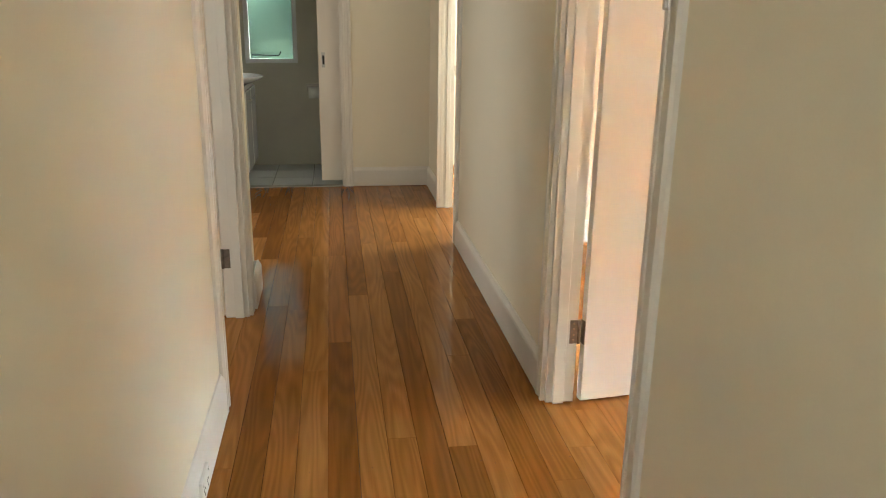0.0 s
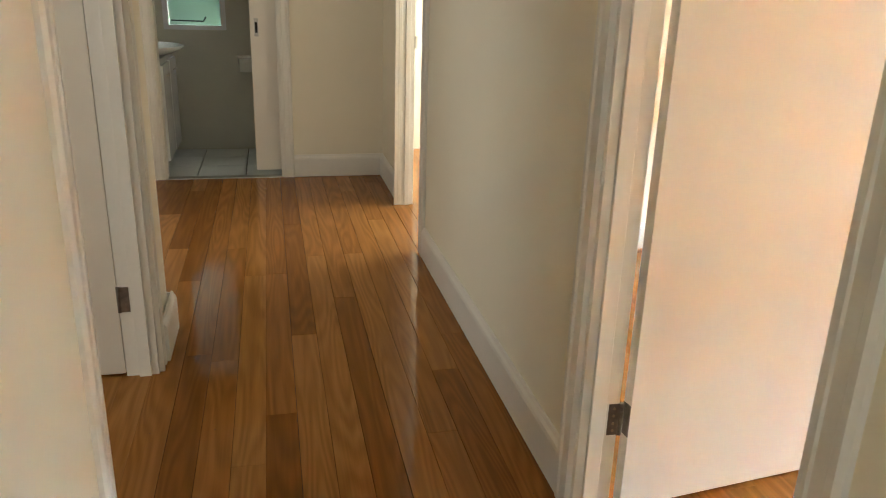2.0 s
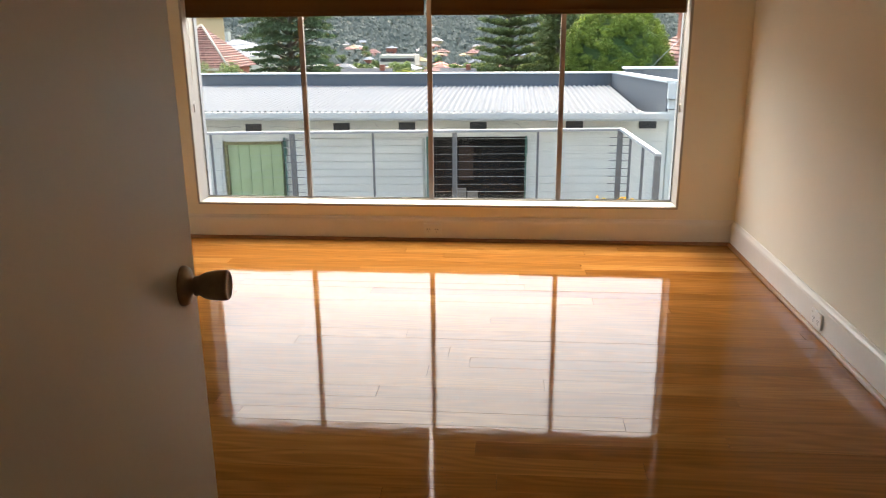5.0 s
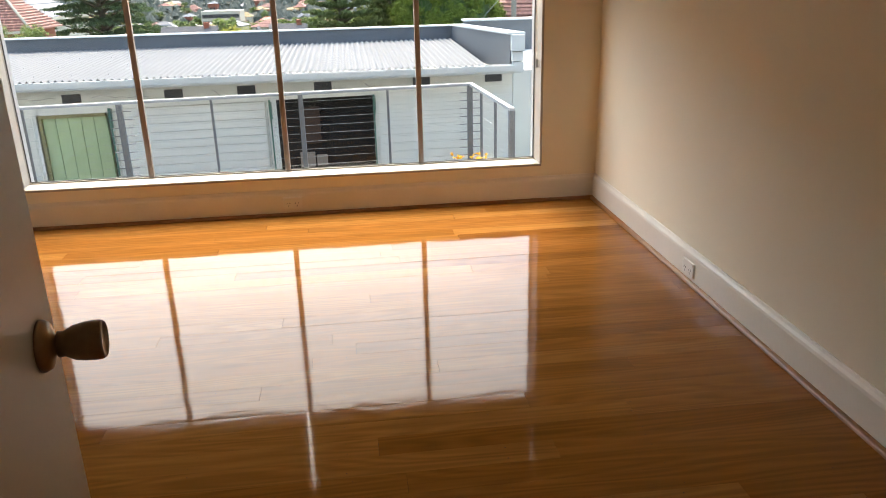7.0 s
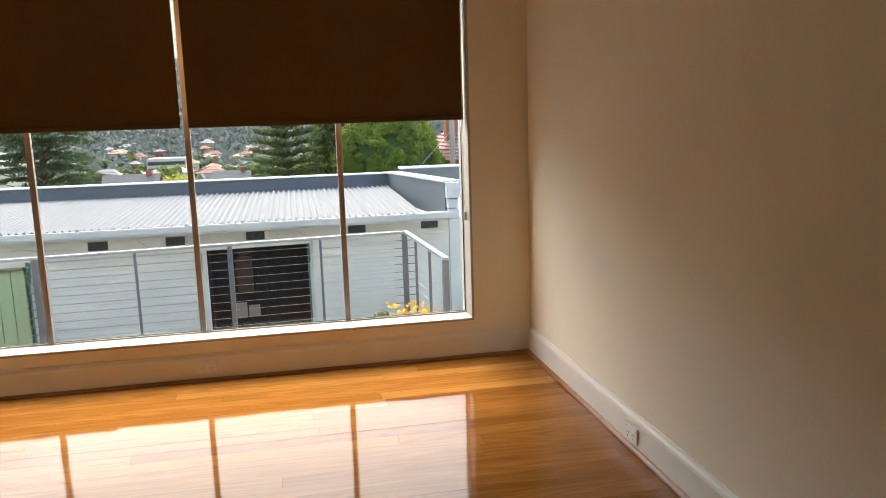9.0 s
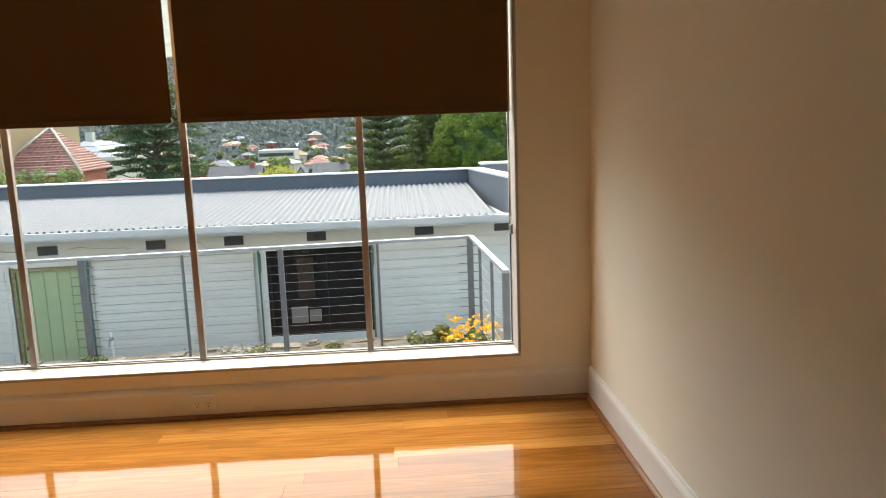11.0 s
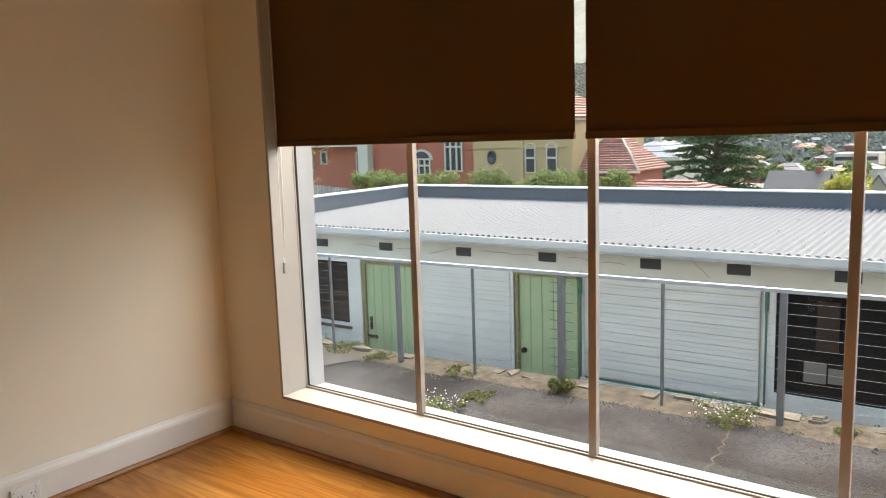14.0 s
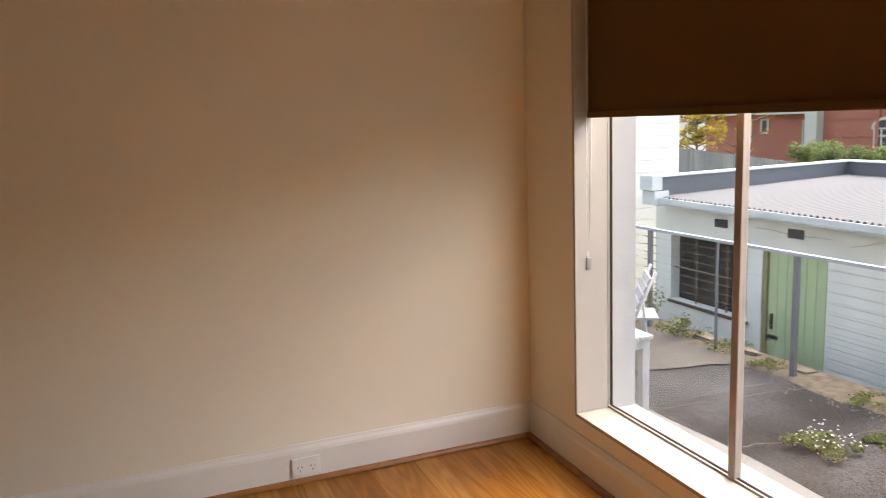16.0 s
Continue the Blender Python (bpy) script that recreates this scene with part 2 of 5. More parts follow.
M["galv"] = material("galvanised_rail_steel", (0.36, 0.39, 0.41), 0.5, metal=0.5, vary=0.15, scale=12)
M["poststeel"] = material("dull_grey_post_steel", (0.15, 0.16, 0.165), 0.55, metal=0.3, vary=0.2, scale=14)
M["wire"] = material("stainless_wire", (0.40, 0.42, 0.41), 0.45, metal=0.3, bump=0)
M["asphalt"] = material("worn_asphalt", (0.068, 0.064, 0.058), 0.95, vary=0.65, scale=1.3, bump=0.9, fine=55)
nt = M["asphalt"].node_tree
bs = nt.nodes["Principled BSDF"]
bs.inputs["Specular IOR Level"].default_value = 0.15
vor = nt.nodes.new("ShaderNodeTexVoronoi")
vor.inputs["Scale"].default_value = 85
tcn = nt.nodes.new("ShaderNodeTexCoord")
nt.links.new(tcn.outputs["Object"], vor.inputs["Vector"])
patch = nt.nodes.new("ShaderNodeTexNoise")
patch.inputs["Scale"].default_value, patch.inputs["Detail"].default_value = 1.1, 8
nt.links.new(tcn.outputs["Object"], patch.inputs["Vector"])
pr1 = nt.nodes.new("ShaderNodeMapRange")
pr1.inputs["From Min"].default_value, pr1.inputs["From Max"].default_value = 0.35, 0.65
pr1.inputs["To Min"].default_value, pr1.inputs["To Max"].default_value = 0.6, 1.5
nt.links.new(patch.outputs[0], pr1.inputs[0])
grit = nt.nodes.new("ShaderNodeMix")
grit.data_type, grit.blend_type = "RGBA", "MULTIPLY"
grit.inputs["Factor"].default_value = 0.85
nt.links.new(bs.inputs["Base Color"].links[0].from_socket, grit.inputs["A"])
nt.links.new(vor.outputs["Color"], grit.inputs["B"])
bright = nt.nodes.new("ShaderNodeHueSaturation")
bright.inputs["Saturation"].default_value = 0.06
nt.links.new(grit.outputs["Result"], bright.inputs["Color"])
boost = nt.nodes.new("ShaderNodeMath")
boost.operation = "MULTIPLY"
boost.inputs[1].default_value = 0.88
nt.links.new(pr1.outputs[0], boost.inputs[0])
nt.links.new(boost.outputs[0], bright.inputs["Value"])
nt.links.new(bright.outputs[0], bs.inputs["Base Color"])
M["soil"] = material("brown_dirt_and_moss", (0.10, 0.082, 0.055), 0.95, vary=0.85, scale=11, bump=0.9, fine=50)
M["stone"] = material("mossy_kerb_stone", (0.17, 0.148, 0.11), 0.95, vary=0.65, scale=8, bump=0.9, fine=30, rand=0.3)
M["brick"] = material("red_brickwork", (0.29, 0.092, 0.052), 0.9, vary=0.25, scale=3, fine=25)
M["tan"] = material("ochre_rendered_wall", (0.35, 0.25, 0.125), 0.85, vary=0.12, scale=0.7)
M["terracotta"] = roof_tiles("terracotta_roof_tiles", (0.18, 0.082, 0.063), 0.25)
M["farwhite"] = material("cream_facade_paint", (0.41, 0.38, 0.30), 0.9, vary=0.1, scale=0.5)
M["farroof"] = material("pale_grey_roof", (0.19, 0.20, 0.21), 0.9, vary=0.1, scale=0.5)
M["darkpane"] = material("dark_window_pane", (0.03, 0.035, 0.04), 0.15, vary=0.3, scale=0.8, bump=0)
M["fence"] = material("grey_weathered_palings", (0.23, 0.21, 0.18), 0.9, vary=0.3, scale=2, spread=(1, 1, 0.2), rand=0.2)
M["bark"] = material("tree_bark", (0.10, 0.075, 0.055), 0.95, vary=0.3, bump=0.8)
M["deadwood"] = material("bare_grey_branch", (0.30, 0.27, 0.23), 0.9)
M["leaf_dark"] = leaf_material("cedar_foliage", (0.02, 0.045, 0.018), (0.12, 0.175, 0.07))
M["leaf_mid"] = leaf_material("conifer_foliage", (0.04, 0.065, 0.018), (0.19, 0.235, 0.075))
M["leaf_bright"] = leaf_material("clipped_cypress_foliage", (0.055, 0.095, 0.009), (0.27, 0.35, 0.05))
M["leaf_hedge"] = leaf_material("hedge_foliage", (0.03, 0.055, 0.015), (0.26, 0.32, 0.10))
M["leaf_yellow"] = leaf_material("autumn_foliage", (0.20, 0.13, 0.02), (0.55, 0.40, 0.06))
M["leaf_gold"] = leaf_material("golden_bush_foliage", (0.16, 0.17, 0.03), (0.55, 0.52, 0.10))
M["leaf_weed"] = leaf_material("weed_foliage", (0.055, 0.085, 0.022), (0.23, 0.26, 0.09))
M["petal_white"] = leaf_material("white_petals", (0.6, 0.6, 0.58), (0.85, 0.83, 0.80))
M["petal_gold"] = leaf_material("marigold_petals", (0.85, 0.33, 0.01), (0.95, 0.72, 0.03))
# hill foliage greyed so that its colour carries the haze
M["wood_far"] = leaf_material("hazed_hillside_bush", (0.085, 0.104, 0.083), (0.165, 0.178, 0.14))


# ---- mesh helpers ----
def mesh_of(bm, name):
    me = bpy.data.meshes.new(name)
    bm.to_mesh(me)
    bm.free()
    return me


def part(name, bm, mat, parent=None, label=""):
    """Links a bmesh as one mesh object under a thing or a part."""
    me = mesh_of(bm, name)
    me.materials.append(mat)
    ob = new(name, me)
    if parent:
        ob.parent = parent
    if label:
        tagged(ob, label)
    return ob


def thing(name, at=(0, 0, 0), label="", category="", group="", kind="", turn=0.0):
    ob = new(name)
    ob.empty_display_size = 0.1
    ob.matrix_world = pose(*at, 0, 0, turn)
    return tagged(ob, label, category, group, kind)


def boxes(*specs, bevel=0.0, bm=None):
    """One bmesh of boxes, each given as x0, x1, y0, y1, z0, z1."""
    out = bm or bmesh.new()
    for x0, x1, y0, y1, z0, z1 in specs:
        vs = [out.verts.new((x, y, z)) for x in (x0, x1) for y in (y0, y1) for z in (z0, z1)]
        fs = []
        for q in ((0, 1, 3, 2), (4, 6, 7, 5), (0, 4, 5, 1), (2, 3, 7, 6), (0, 2, 6, 4), (1, 5, 7, 3)):
            fs.append(out.faces.new([vs[i] for i in q]))
        if bevel:
            es = list({e for f in fs for e in f.edges})
            bmesh.ops.bevel(out, geom=es, offset=bevel, segments=2, affect="EDGES", profile=0.6)
    out.normal_update()
    return out


def prism(profile, length, m=None, bm=None):
    """A profile of (a, b) points in local x and z, swept along local y."""
    out = bm or bmesh.new()
    m = m or Matrix()
    rows = [[out.verts.new(m @ Vector((a, y, b))) for a, b in profile] for y in (0, length)]
    n = len(profile)
    for i in range(n):
        j = (i + 1) % n
        out.faces.new((rows[0][i], rows[0][j], rows[1][j], rows[1][i]))
    out.faces.new(rows[0][::-1])
    out.faces.new(rows[1])
    bmesh.ops.recalc_face_normals(out, faces=out.faces)
    return out


def lathe(profile, m=None, seg=24, bm=None):
    """Points (radius, height) turned about local z."""
    out = bm or bmesh.new()
    m = m or Matrix()
    rings = []
    for r, h in profile:
        rings.append([out.verts.new(m @ Vector((max(r, 1e-4) * math.cos(a), max(r, 1e-4) * math.sin(a), h))) for a in (2 * math.pi * k / seg for k in range(seg))])
    for p, q in zip(rings, rings[1:]):
        for k in range(seg):
            f = out.faces.new((p[k], p[(k + 1) % seg], q[(k + 1) % seg], q[k]))
            f.smooth = True
    out.faces.new(rings[0][::-1])
    out.faces.new(rings[-1])
    bmesh.ops.recalc_face_normals(out, faces=out.faces)
    return out


def rod(a, b, r0, r1=None, seg=8, bm=None):
    """A round bar from a to b."""
    a, b = Vector(a), Vector(b)
    m = Matrix.Translation(a) @ (b - a).to_track_quat("Z", "Y").to_matrix().to_4x4()
    return lathe([(r0, 0), (r1 if r1 is not None else r0, (b - a).length)], m, seg, bm)


def tube(points, r, seg=6, bm=None):
    out = bm or bmesh.new()
    for a, b in zip(points, points[1:]):
        rod(a, b, r, r, seg, out)
    return out


# ---- the house: plan in metres, the hall along +y, the room to its +x side ----
XR, XR2 = 0.77, 0.855          # hall's right wall: hall face and room face
XL, XL2 = -0.40, -0.50         # hall's left wall
XW, XG, XO = 5.33, 5.49, 5.63  # window wall: inside face, glazing, outside face
YS, YN = 1.01, 4.895           # the room's side walls
YB = 6.775                     # end wall of the hall
H = 2.60                       # ceiling
DY0, DY1 = 2.10, 2.90          # room door opening
DH = 2.04

def setting(name, bm, mat, label="", category="wall"):
    return tagged(part(name, bm, mat), label, category, kind="structure")


setting("wall_hall_east", boxes((XR, XR2, -0.9, DY0, 0, H), (XR, XR2, DY1, 5.03, 0, H), (XR, XR2, DY0, DY1, DH, H), (XR, XR2, 5.03, 5.975, DH, H), (0.81, XR2 + 0.035, 5.975, YB + 0.12, 0, H)), M["wall"], "cream painted plaster wall between hall and rooms")
setting("wall_hall_west", boxes((XL2, XL, -0.9, 3.0, 0, H), (XL2, XL, 3.88, 4.22, 0, H), (XL2, XL, 3.0, 3.88, DH, H)), M["wall"], "cream painted plaster wall along the hall")
setting("wall_hall_end", boxes((-1.9, -0.71, YB, YB + 0.1, 0, H), (0.10, 0.81, YB, YB + 0.1, 0, H), (-0.71, 0.10, YB, YB + 0.1, DH, H)), M["wall"], "cream painted plaster end wall of the hall")
setting("wall_hall_back", boxes((XL2, -0.28, -1.0, -0.9, 0, H), (0.64, XR2, -1.0, -0.9, 0, H), (-0.28, 0.64, -1.0, -0.9, 2.06, H)), M["wall"], "cream painted plaster wall")
setting("wall_recess_west", boxes((-2.0, -1.9, 4.12, 4.75, 0, H), (-2.0, -1.9, 5.95, YB + 0.1, 0, H), (-2.0, -1.9, 4.75, 5.95, 0, 0.9), (-2.0, -1.9, 4.75, 5.95, 2.1, H)), M["wall"], "unseen cream painted plaster wall with a window")
setting("wall_recess_south", boxes((-2.0, XL2, 4.12, 4.22, 0, H)), M["wall"], "cream painted plaster wall")
setting("wall_room_south", boxes((XR2, XO, YS - 0.1, YS, 0, H)), M["wall"], "cream painted plaster side wall of the room")
setting("wall_room_north", boxes((XR2, XO, YN, YN + 0.1, 0, H)), M["wall"], "cream painted plaster side wall of the room")
WY0, WY1, WZ0, WZ1 = 1.365, 4.505, 0.237, 2.25
setting("wall_room_window", boxes((XW, XG + 0.02, YS, WY0, 0, H), (XW, XG + 0.02, WY1, YN, 0, H), (XW, XG + 0.02, WY0, WY1, 0, WZ0), (XW, XG + 0.02, WY0, WY1, WZ1, H)), M["wall"], "cream painted plaster wall around the wide window")
setting("wall_outside", boxes((XG + 0.02, XO, -3, WY0, -1.2, 3.2), (XG + 0.02, XO, WY1 + 0.02, 9, -1.2, 3.2), (XG + 0.02, XO, WY0, WY1 + 0.02, -1.2, WZ0 - 0.02), (XG + 0.02, XO, WY0, WY1 + 0.02, WZ1, 3.2)), M["render"], "rough white rendered outside wall of the house")
setting("ceiling", boxes((-3.2, XO, -1.0, 8.0, H, H + 0.1)), M["ceil"], "white painted ceiling", "ceiling")
setting("roof_slab", boxes((-3.3, XO + 0.3, -1.4, 8.2, H + 0.12, H + 0.3)), M["parapet"], "grey roof over the house", "roof")
# rooms beyond the openings
setting("wall_left_room", boxes((-3.2, -3.1, -0.5, 4.12, 0, 0.9), (-3.2, -3.1, -0.5, 1.2, 0.9, H), (-3.2, -3.1, 3.4, 4.12, 0.9, H), (-3.2, -3.1, 1.2, 3.4, 2.1, H), (-3.2, XL2, -0.5, -0.4, 0, H), (-3.2, -2.0, 4.12, 4.22, 0, H)), M["wall"], "cream painted plaster walls of the room off the hall")
setting("wall_far_room", boxes((XR2, 3.4, YN + 0.1, YN + 0.14, 0, H), (XR2, 3.5, 7.7, 7.8, 0, H), (3.4, 3.5, YN + 0.1, 5.3, 0, H), (3.4, 3.5, 7.2, 7.7, 0, H), (3.4, 3.5, 5.3, 7.2, 0, 0.8), (3.4, 3.5, 5.3, 7.2, 2.1, H), (XR2 - 0.04, XR2 + 0.035, YB + 0.12, 7.8, 0, H)), M["wall"], "cream painted plaster walls of the far room")
setting("wall_bathroom", boxes((-1.9, -0.76, 7.8, 7.9, 0, H), (-0.29, 0.81, 7.8, 7.9, 0, H), (-0.76, -0.29, 7.8, 7.9, 0, 0.95), (-0.76, -0.29, 7.8, 7.9, 2.15, H), (-1.35, -1.25, YB + 0.1, 7.8, 0, H), (0.71, 0.81, YB + 0.1, 7.8, 0, H)), M["bathwall"], "grey painted bathroom walls")
setting("floor_base", boxes((-3.2, XG, -1.0, YB, -0.12, -0.02), (XR2, 3.5, YB, 7.8, -0.12, -0.02)), M["gap"], "dark underfloor beneath the boards", "floor")
setting("floor_bathroom_base", boxes((-1.9, 0.81, YB, 7.9, -0.12, -0.012)), M["grout"], "dark grout bed of the bathroom floor", "floor")


# ---- trim ----
SKIRT = [(0, 0.004), (0.020, 0.004), (0.020, 0.128), (0.017, 0.140), (0.010, 0.150), (0.006, 0.160), (0, 0.160)]
ARCH = [(0, 0), (0.020, 0), (0.020, 0.016), (0.016, 0.020), (0.016, 0.046), (0.021, 0.052), (0.021, 0.066), (0.012, 0.074), (0, 0.074)]


def skirting(x, y, turn, length, label="white painted timber skirting board"):
    """Runs along the local y axis from (x, y); its face looks along local +x."""
    ob = part("baseboard", prism(SKIRT, length), M["trim"])
    ob.matrix_world = pose(x, y, 0, 0, 0, turn)
    return tagged(ob, label, "skirting", kind="structure")


def quad_bead(x, y, turn, length):
    prof = [(0, 0.002), (0.018, 0.002)] + [(0.018 * math.cos(a), 0.002 + 0.018 * math.sin(a)) for a in (0.4, 0.8, 1.2)] + [(0, 0.02)]
    ob = part("trim", prism(prof, length), M["quad"])
    ob.matrix_world = pose(x, y, 0, 0, 0, turn)
    return tagged(ob, "brown varnished timber quarter-round bead along the skirting", "trim", kind="structure")


def surround(name, wall_x, side, y0, y1, far=True, near=True, head=True):
    """An architrave on a wall that runs along y; side is +1 or -1, the way its face looks."""
    root = thing(name, (wall_x, 0, 0), "white painted moulded timber door architrave", "architrave", kind="structure")
    if far:
        m = Matrix(((side, 0, 0, 0), (0, 0, 1, y1), (0, 1, 0, 0), (0, 0, 0, 1)))
        part("upright", prism(ARCH, DH + 0.074, m), M["trim"], root)
    if near:
        m = Matrix(((side, 0, 0, 0), (0, 0, -1, y0), (0, 1, 0, 0), (0, 0, 0, 1)))
        part("upright", prism(ARCH, DH + 0.074, m), M["trim"], root)
    if head:
        m = Matrix(((side, 0, 0, 0), (0, 1, 0, y0), (0, 0, 1, DH), (0, 0, 0, 1)))
        part("head", prism(ARCH, y1 - y0, m), M["trim"], root)
    return root


def lining(name, x0, x1, y0, y1, stop):
    """Door lining inside an opening in a wall that runs along y, with its stop bead."""
    root = thing(name, (0, 0, 0), "white painted timber door lining with a stop bead", "door frame", kind="structure")
    part("jamb", boxes((x0, x1, y0, y0 + 0.018, 0, DH), bevel=0.002), M["trim"], root)
    part("jamb", boxes((x0, x1, y1 - 0.018, y1, 0, DH), bevel=0.002), M["trim"], root)
    part("head", boxes((x0, x1, y0 + 0.018, y1 - 0.018, DH - 0.02, DH), bevel=0.002), M["trim"], root)
    s0, s1 = stop
    part("stop", boxes((s0, s1, y0 + 0.018, y0 + 0.030, 0, DH - 0.02), bevel=0.002), M["trim"], root)
    part("stop", boxes((s0, s1, y1 - 0.030, y1 - 0.018, 0, DH - 0.02), bevel=0.002), M["trim"], root)
    return root


def hinge(parent, x, y, z, axis=0.0):
    """A steel butt hinge: two leaves, a knuckle and its screws."""
    h = part("hinge", boxes((-0.034, -0.003, -0.0015, 0.0015, -0.045, 0.045)), M["hinge"], parent, "worn steel butt hinge")
    h.matrix_local = pose(x, y, z, 0, 0, axis)
    part("knuckle", rod((0, 0, -0.046), (0, 0, 0.046), 0.0065, seg=10), M["hinge"], h)
    b = bmesh.new()
    for dz in (-0.032, -0.011, 0.011, 0.032):
        rod((-0.020, -0.0012, dz), (-0.020, -0.0028, dz), 0.004, seg=8, bm=b)
    part("screws", b, M["brass"], h)
    return h


surround("trim_room_door_hall", XR, -1, DY0, DY1)
surround("trim_room_door_room", XR2, 1, DY0 - 0.001, DY1 + 0.001)
room_lining = lining("door_frame_room", XR - 0.004, XR2 + 0.016, DY0, DY1, (XR + 0.02, XR + 0.06))
hinge(room_lining, XR2 + 0.021, DY1 - 0.0200, 0.28)
hinge(room_lining, XR2 + 0.021, DY1 - 0.0200, 1.75)
# strike keeper on the near upright
keeper = part("strike_keeper", boxes((-0.004, 0.0, -0.017, 0.017, -0.05, 0.05), (-0.010, -0.004, -0.008, 0.006, -0.045, 0.05), bevel=0.001), M["steel"], None)
keeper.matrix_world = pose(XR - 0.0225, DY0 - 0.016, 1.43)
tagged(keeper, "small steel latch keeper screwed to the white architrave", "latch")

surround("trim_left_door", XL, 1, 3.0, 3.88)
left_lining = lining("door_frame_left", XL2 - 0.004, XL + 0.004, 3.0, 3.88, (XL - 0.06, XL - 0.02))
h = hinge(left_lining, XL2 - 0.002, 3.88 - 0.020, 0.29, 180)
surround("trim_far_door", XR, -1, 5.03, 5.96, far=False)
far_lining = lining("door_frame_far", XR - 0.002, XR2 + 0.033, 5.03, 5.97, (XR + 0.06, XR + 0.09))
part("upright", boxes((0.788, 0.812, 5.95, 6.03, 0.0, DH), bevel=0.004), M["trim"], far_lining)
part("strike_plate", boxes((0.885, 0.899, 5.945, 5.951, 0.97, 1.04)), M["steel"], far_lining, "steel strike plate")

for x, y, turn, ln in ((XR, 5.03 - 0.076, 180, 5.03 - 0.076 - 2.966), (XR, DY0 - 0.076, 180, DY0 - 0.076 + 0.9), (XL, -0.9, 0, 3.0 - 0.076 + 0.9), (XL + 0.012, 3.951, 0, 4.252 - 3.951),
                       (0.81, YB, 180, YB - 6.04), (0.175, YB, -90, 0.81 - 0.175), (-1.9, YB, -90, 1.115)):
    if ln > 0.02:
        skirting(x, y, turn, ln)
skirting(XL + 0.011, 4.232, 90, 0.111)
# the room
skirting(XR2, YS, 0, DY0 - 0.076 - YS)
skirting(XR2, DY1 + 0.076, 0, YN - DY1 - 0.076)
skirting(XW, YN, 180, YN - YS)
s = skirting(XW - 0.0, YS, 90, XW - XR2)
s = skirting(XR2, YN, -90, XW - XR2)
quad_bead(XW - 0.02, YN, 180, YN - YS)
quad_bead(XW, YS + 0.02, 90, XW - XR2)
quad_bead(XR2, YN - 0.02, -90, XW - XR2)

# ---- room door, standing open ----
door = thing("door_room", (0.884, 2.8955, 0), "plain white flush timber door standing open into the room", "door", kind="structure", turn=6.9)
part("leaf", boxes((0.004, 0.800, -0.036, -0.002, 0.012, DH - 0.024), bevel=0.0025), M["door"], door)


def knob(parent, x, y, z, side):
    m = pose(x, y, z, 90 if side < 0 else -90)
    k = part("door_knob", lathe([(0.0, 0.020), (0.0165, 0.020), (0.016, 0.027), (0.019, 0.032), (0.0218, 0.038), (0.0242, 0.050), (0.0252, 0.064), (0.0246, 0.071), (0.0222, 0.0745), (0.0205, 0.0715), (0.002, 0.0705)], m, 28), M["brass"], parent, "aged bronze round door knob")
    part("rose", lathe([(0.033, 0.0), (0.033, 0.004), (0.030, 0.010), (0.020, 0.013), (0.0135, 0.016), (0.0135, 0.026)], m, 28), M["brass"], k)
    return k


knob(door, 0.730, -0.036, 0.955, -1)
knob(door, 0.730, -0.002, 0.955, 1)
part("latch_plate", boxes((0.7995, 0.8015, -0.031, -0.008, 0.925, 0.985)), M["steel"], door)
for z in (0.28, 1.75):
    part("hinge_leaf", boxes((0.002, 0.0042, -0.036, -0.003, z - 0.045, z + 0.045)), M["hinge"], door)

left_door = thing("door_left", (XL2 - 0.002, 3.861, 0), "white flush timber door standing open into the next room", "door", kind="structure")
part("leaf", boxes((-0.84, -0.004, 0.0, 0.035, 0.012, DH - 0.024), bevel=0.002), M["door"], left_door)

# ---- window ----
win = thing("window_1", (0, 0, 0), "wide white timber window with four tall panes", "window", kind="structure")
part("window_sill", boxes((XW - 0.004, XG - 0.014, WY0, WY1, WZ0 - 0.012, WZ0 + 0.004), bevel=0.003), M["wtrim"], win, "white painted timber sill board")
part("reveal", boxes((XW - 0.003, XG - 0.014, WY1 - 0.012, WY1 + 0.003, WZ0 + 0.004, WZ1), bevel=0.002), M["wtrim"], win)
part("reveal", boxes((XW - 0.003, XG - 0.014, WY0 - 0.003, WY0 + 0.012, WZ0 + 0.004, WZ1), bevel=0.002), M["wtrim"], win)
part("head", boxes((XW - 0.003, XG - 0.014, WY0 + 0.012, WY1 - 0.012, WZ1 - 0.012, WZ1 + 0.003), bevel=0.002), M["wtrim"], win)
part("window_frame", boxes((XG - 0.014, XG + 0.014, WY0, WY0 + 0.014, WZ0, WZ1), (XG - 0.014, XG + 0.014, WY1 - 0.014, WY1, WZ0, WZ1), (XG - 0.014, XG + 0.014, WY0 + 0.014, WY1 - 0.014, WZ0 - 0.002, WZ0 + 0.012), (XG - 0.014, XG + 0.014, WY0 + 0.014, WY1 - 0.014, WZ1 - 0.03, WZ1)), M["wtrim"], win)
part("glazing_bead", boxes((XG - 0.005, XG + 0.005, WY1 - 0.017, WY1 - 0.014, WZ0 + 0.012, WZ1 - 0.03), (XG - 0.005, XG + 0.005, WY0 + 0.014, WY0 + 0.018, WZ0 + 0.012, WZ1 - 0.03), (XG - 0.005, XG + 0.005, WY0 + 0.018, WY1 - 0.018, WZ0 + 0.012, WZ0 + 0.015)), M["dark"], win, "thin dark glazing seal")
edges = [WY0 + 0.014, 2.111, 2.951, 3.778, WY1 - 0.014]
for y in edges[1:4]:
    part("mullion", boxes((XG - 0.016, XG + 0.012, y - 0.016, y + 0.016, WZ0 + 0.012, WZ1 - 0.03), bevel=0.003), M["mullion"], win)
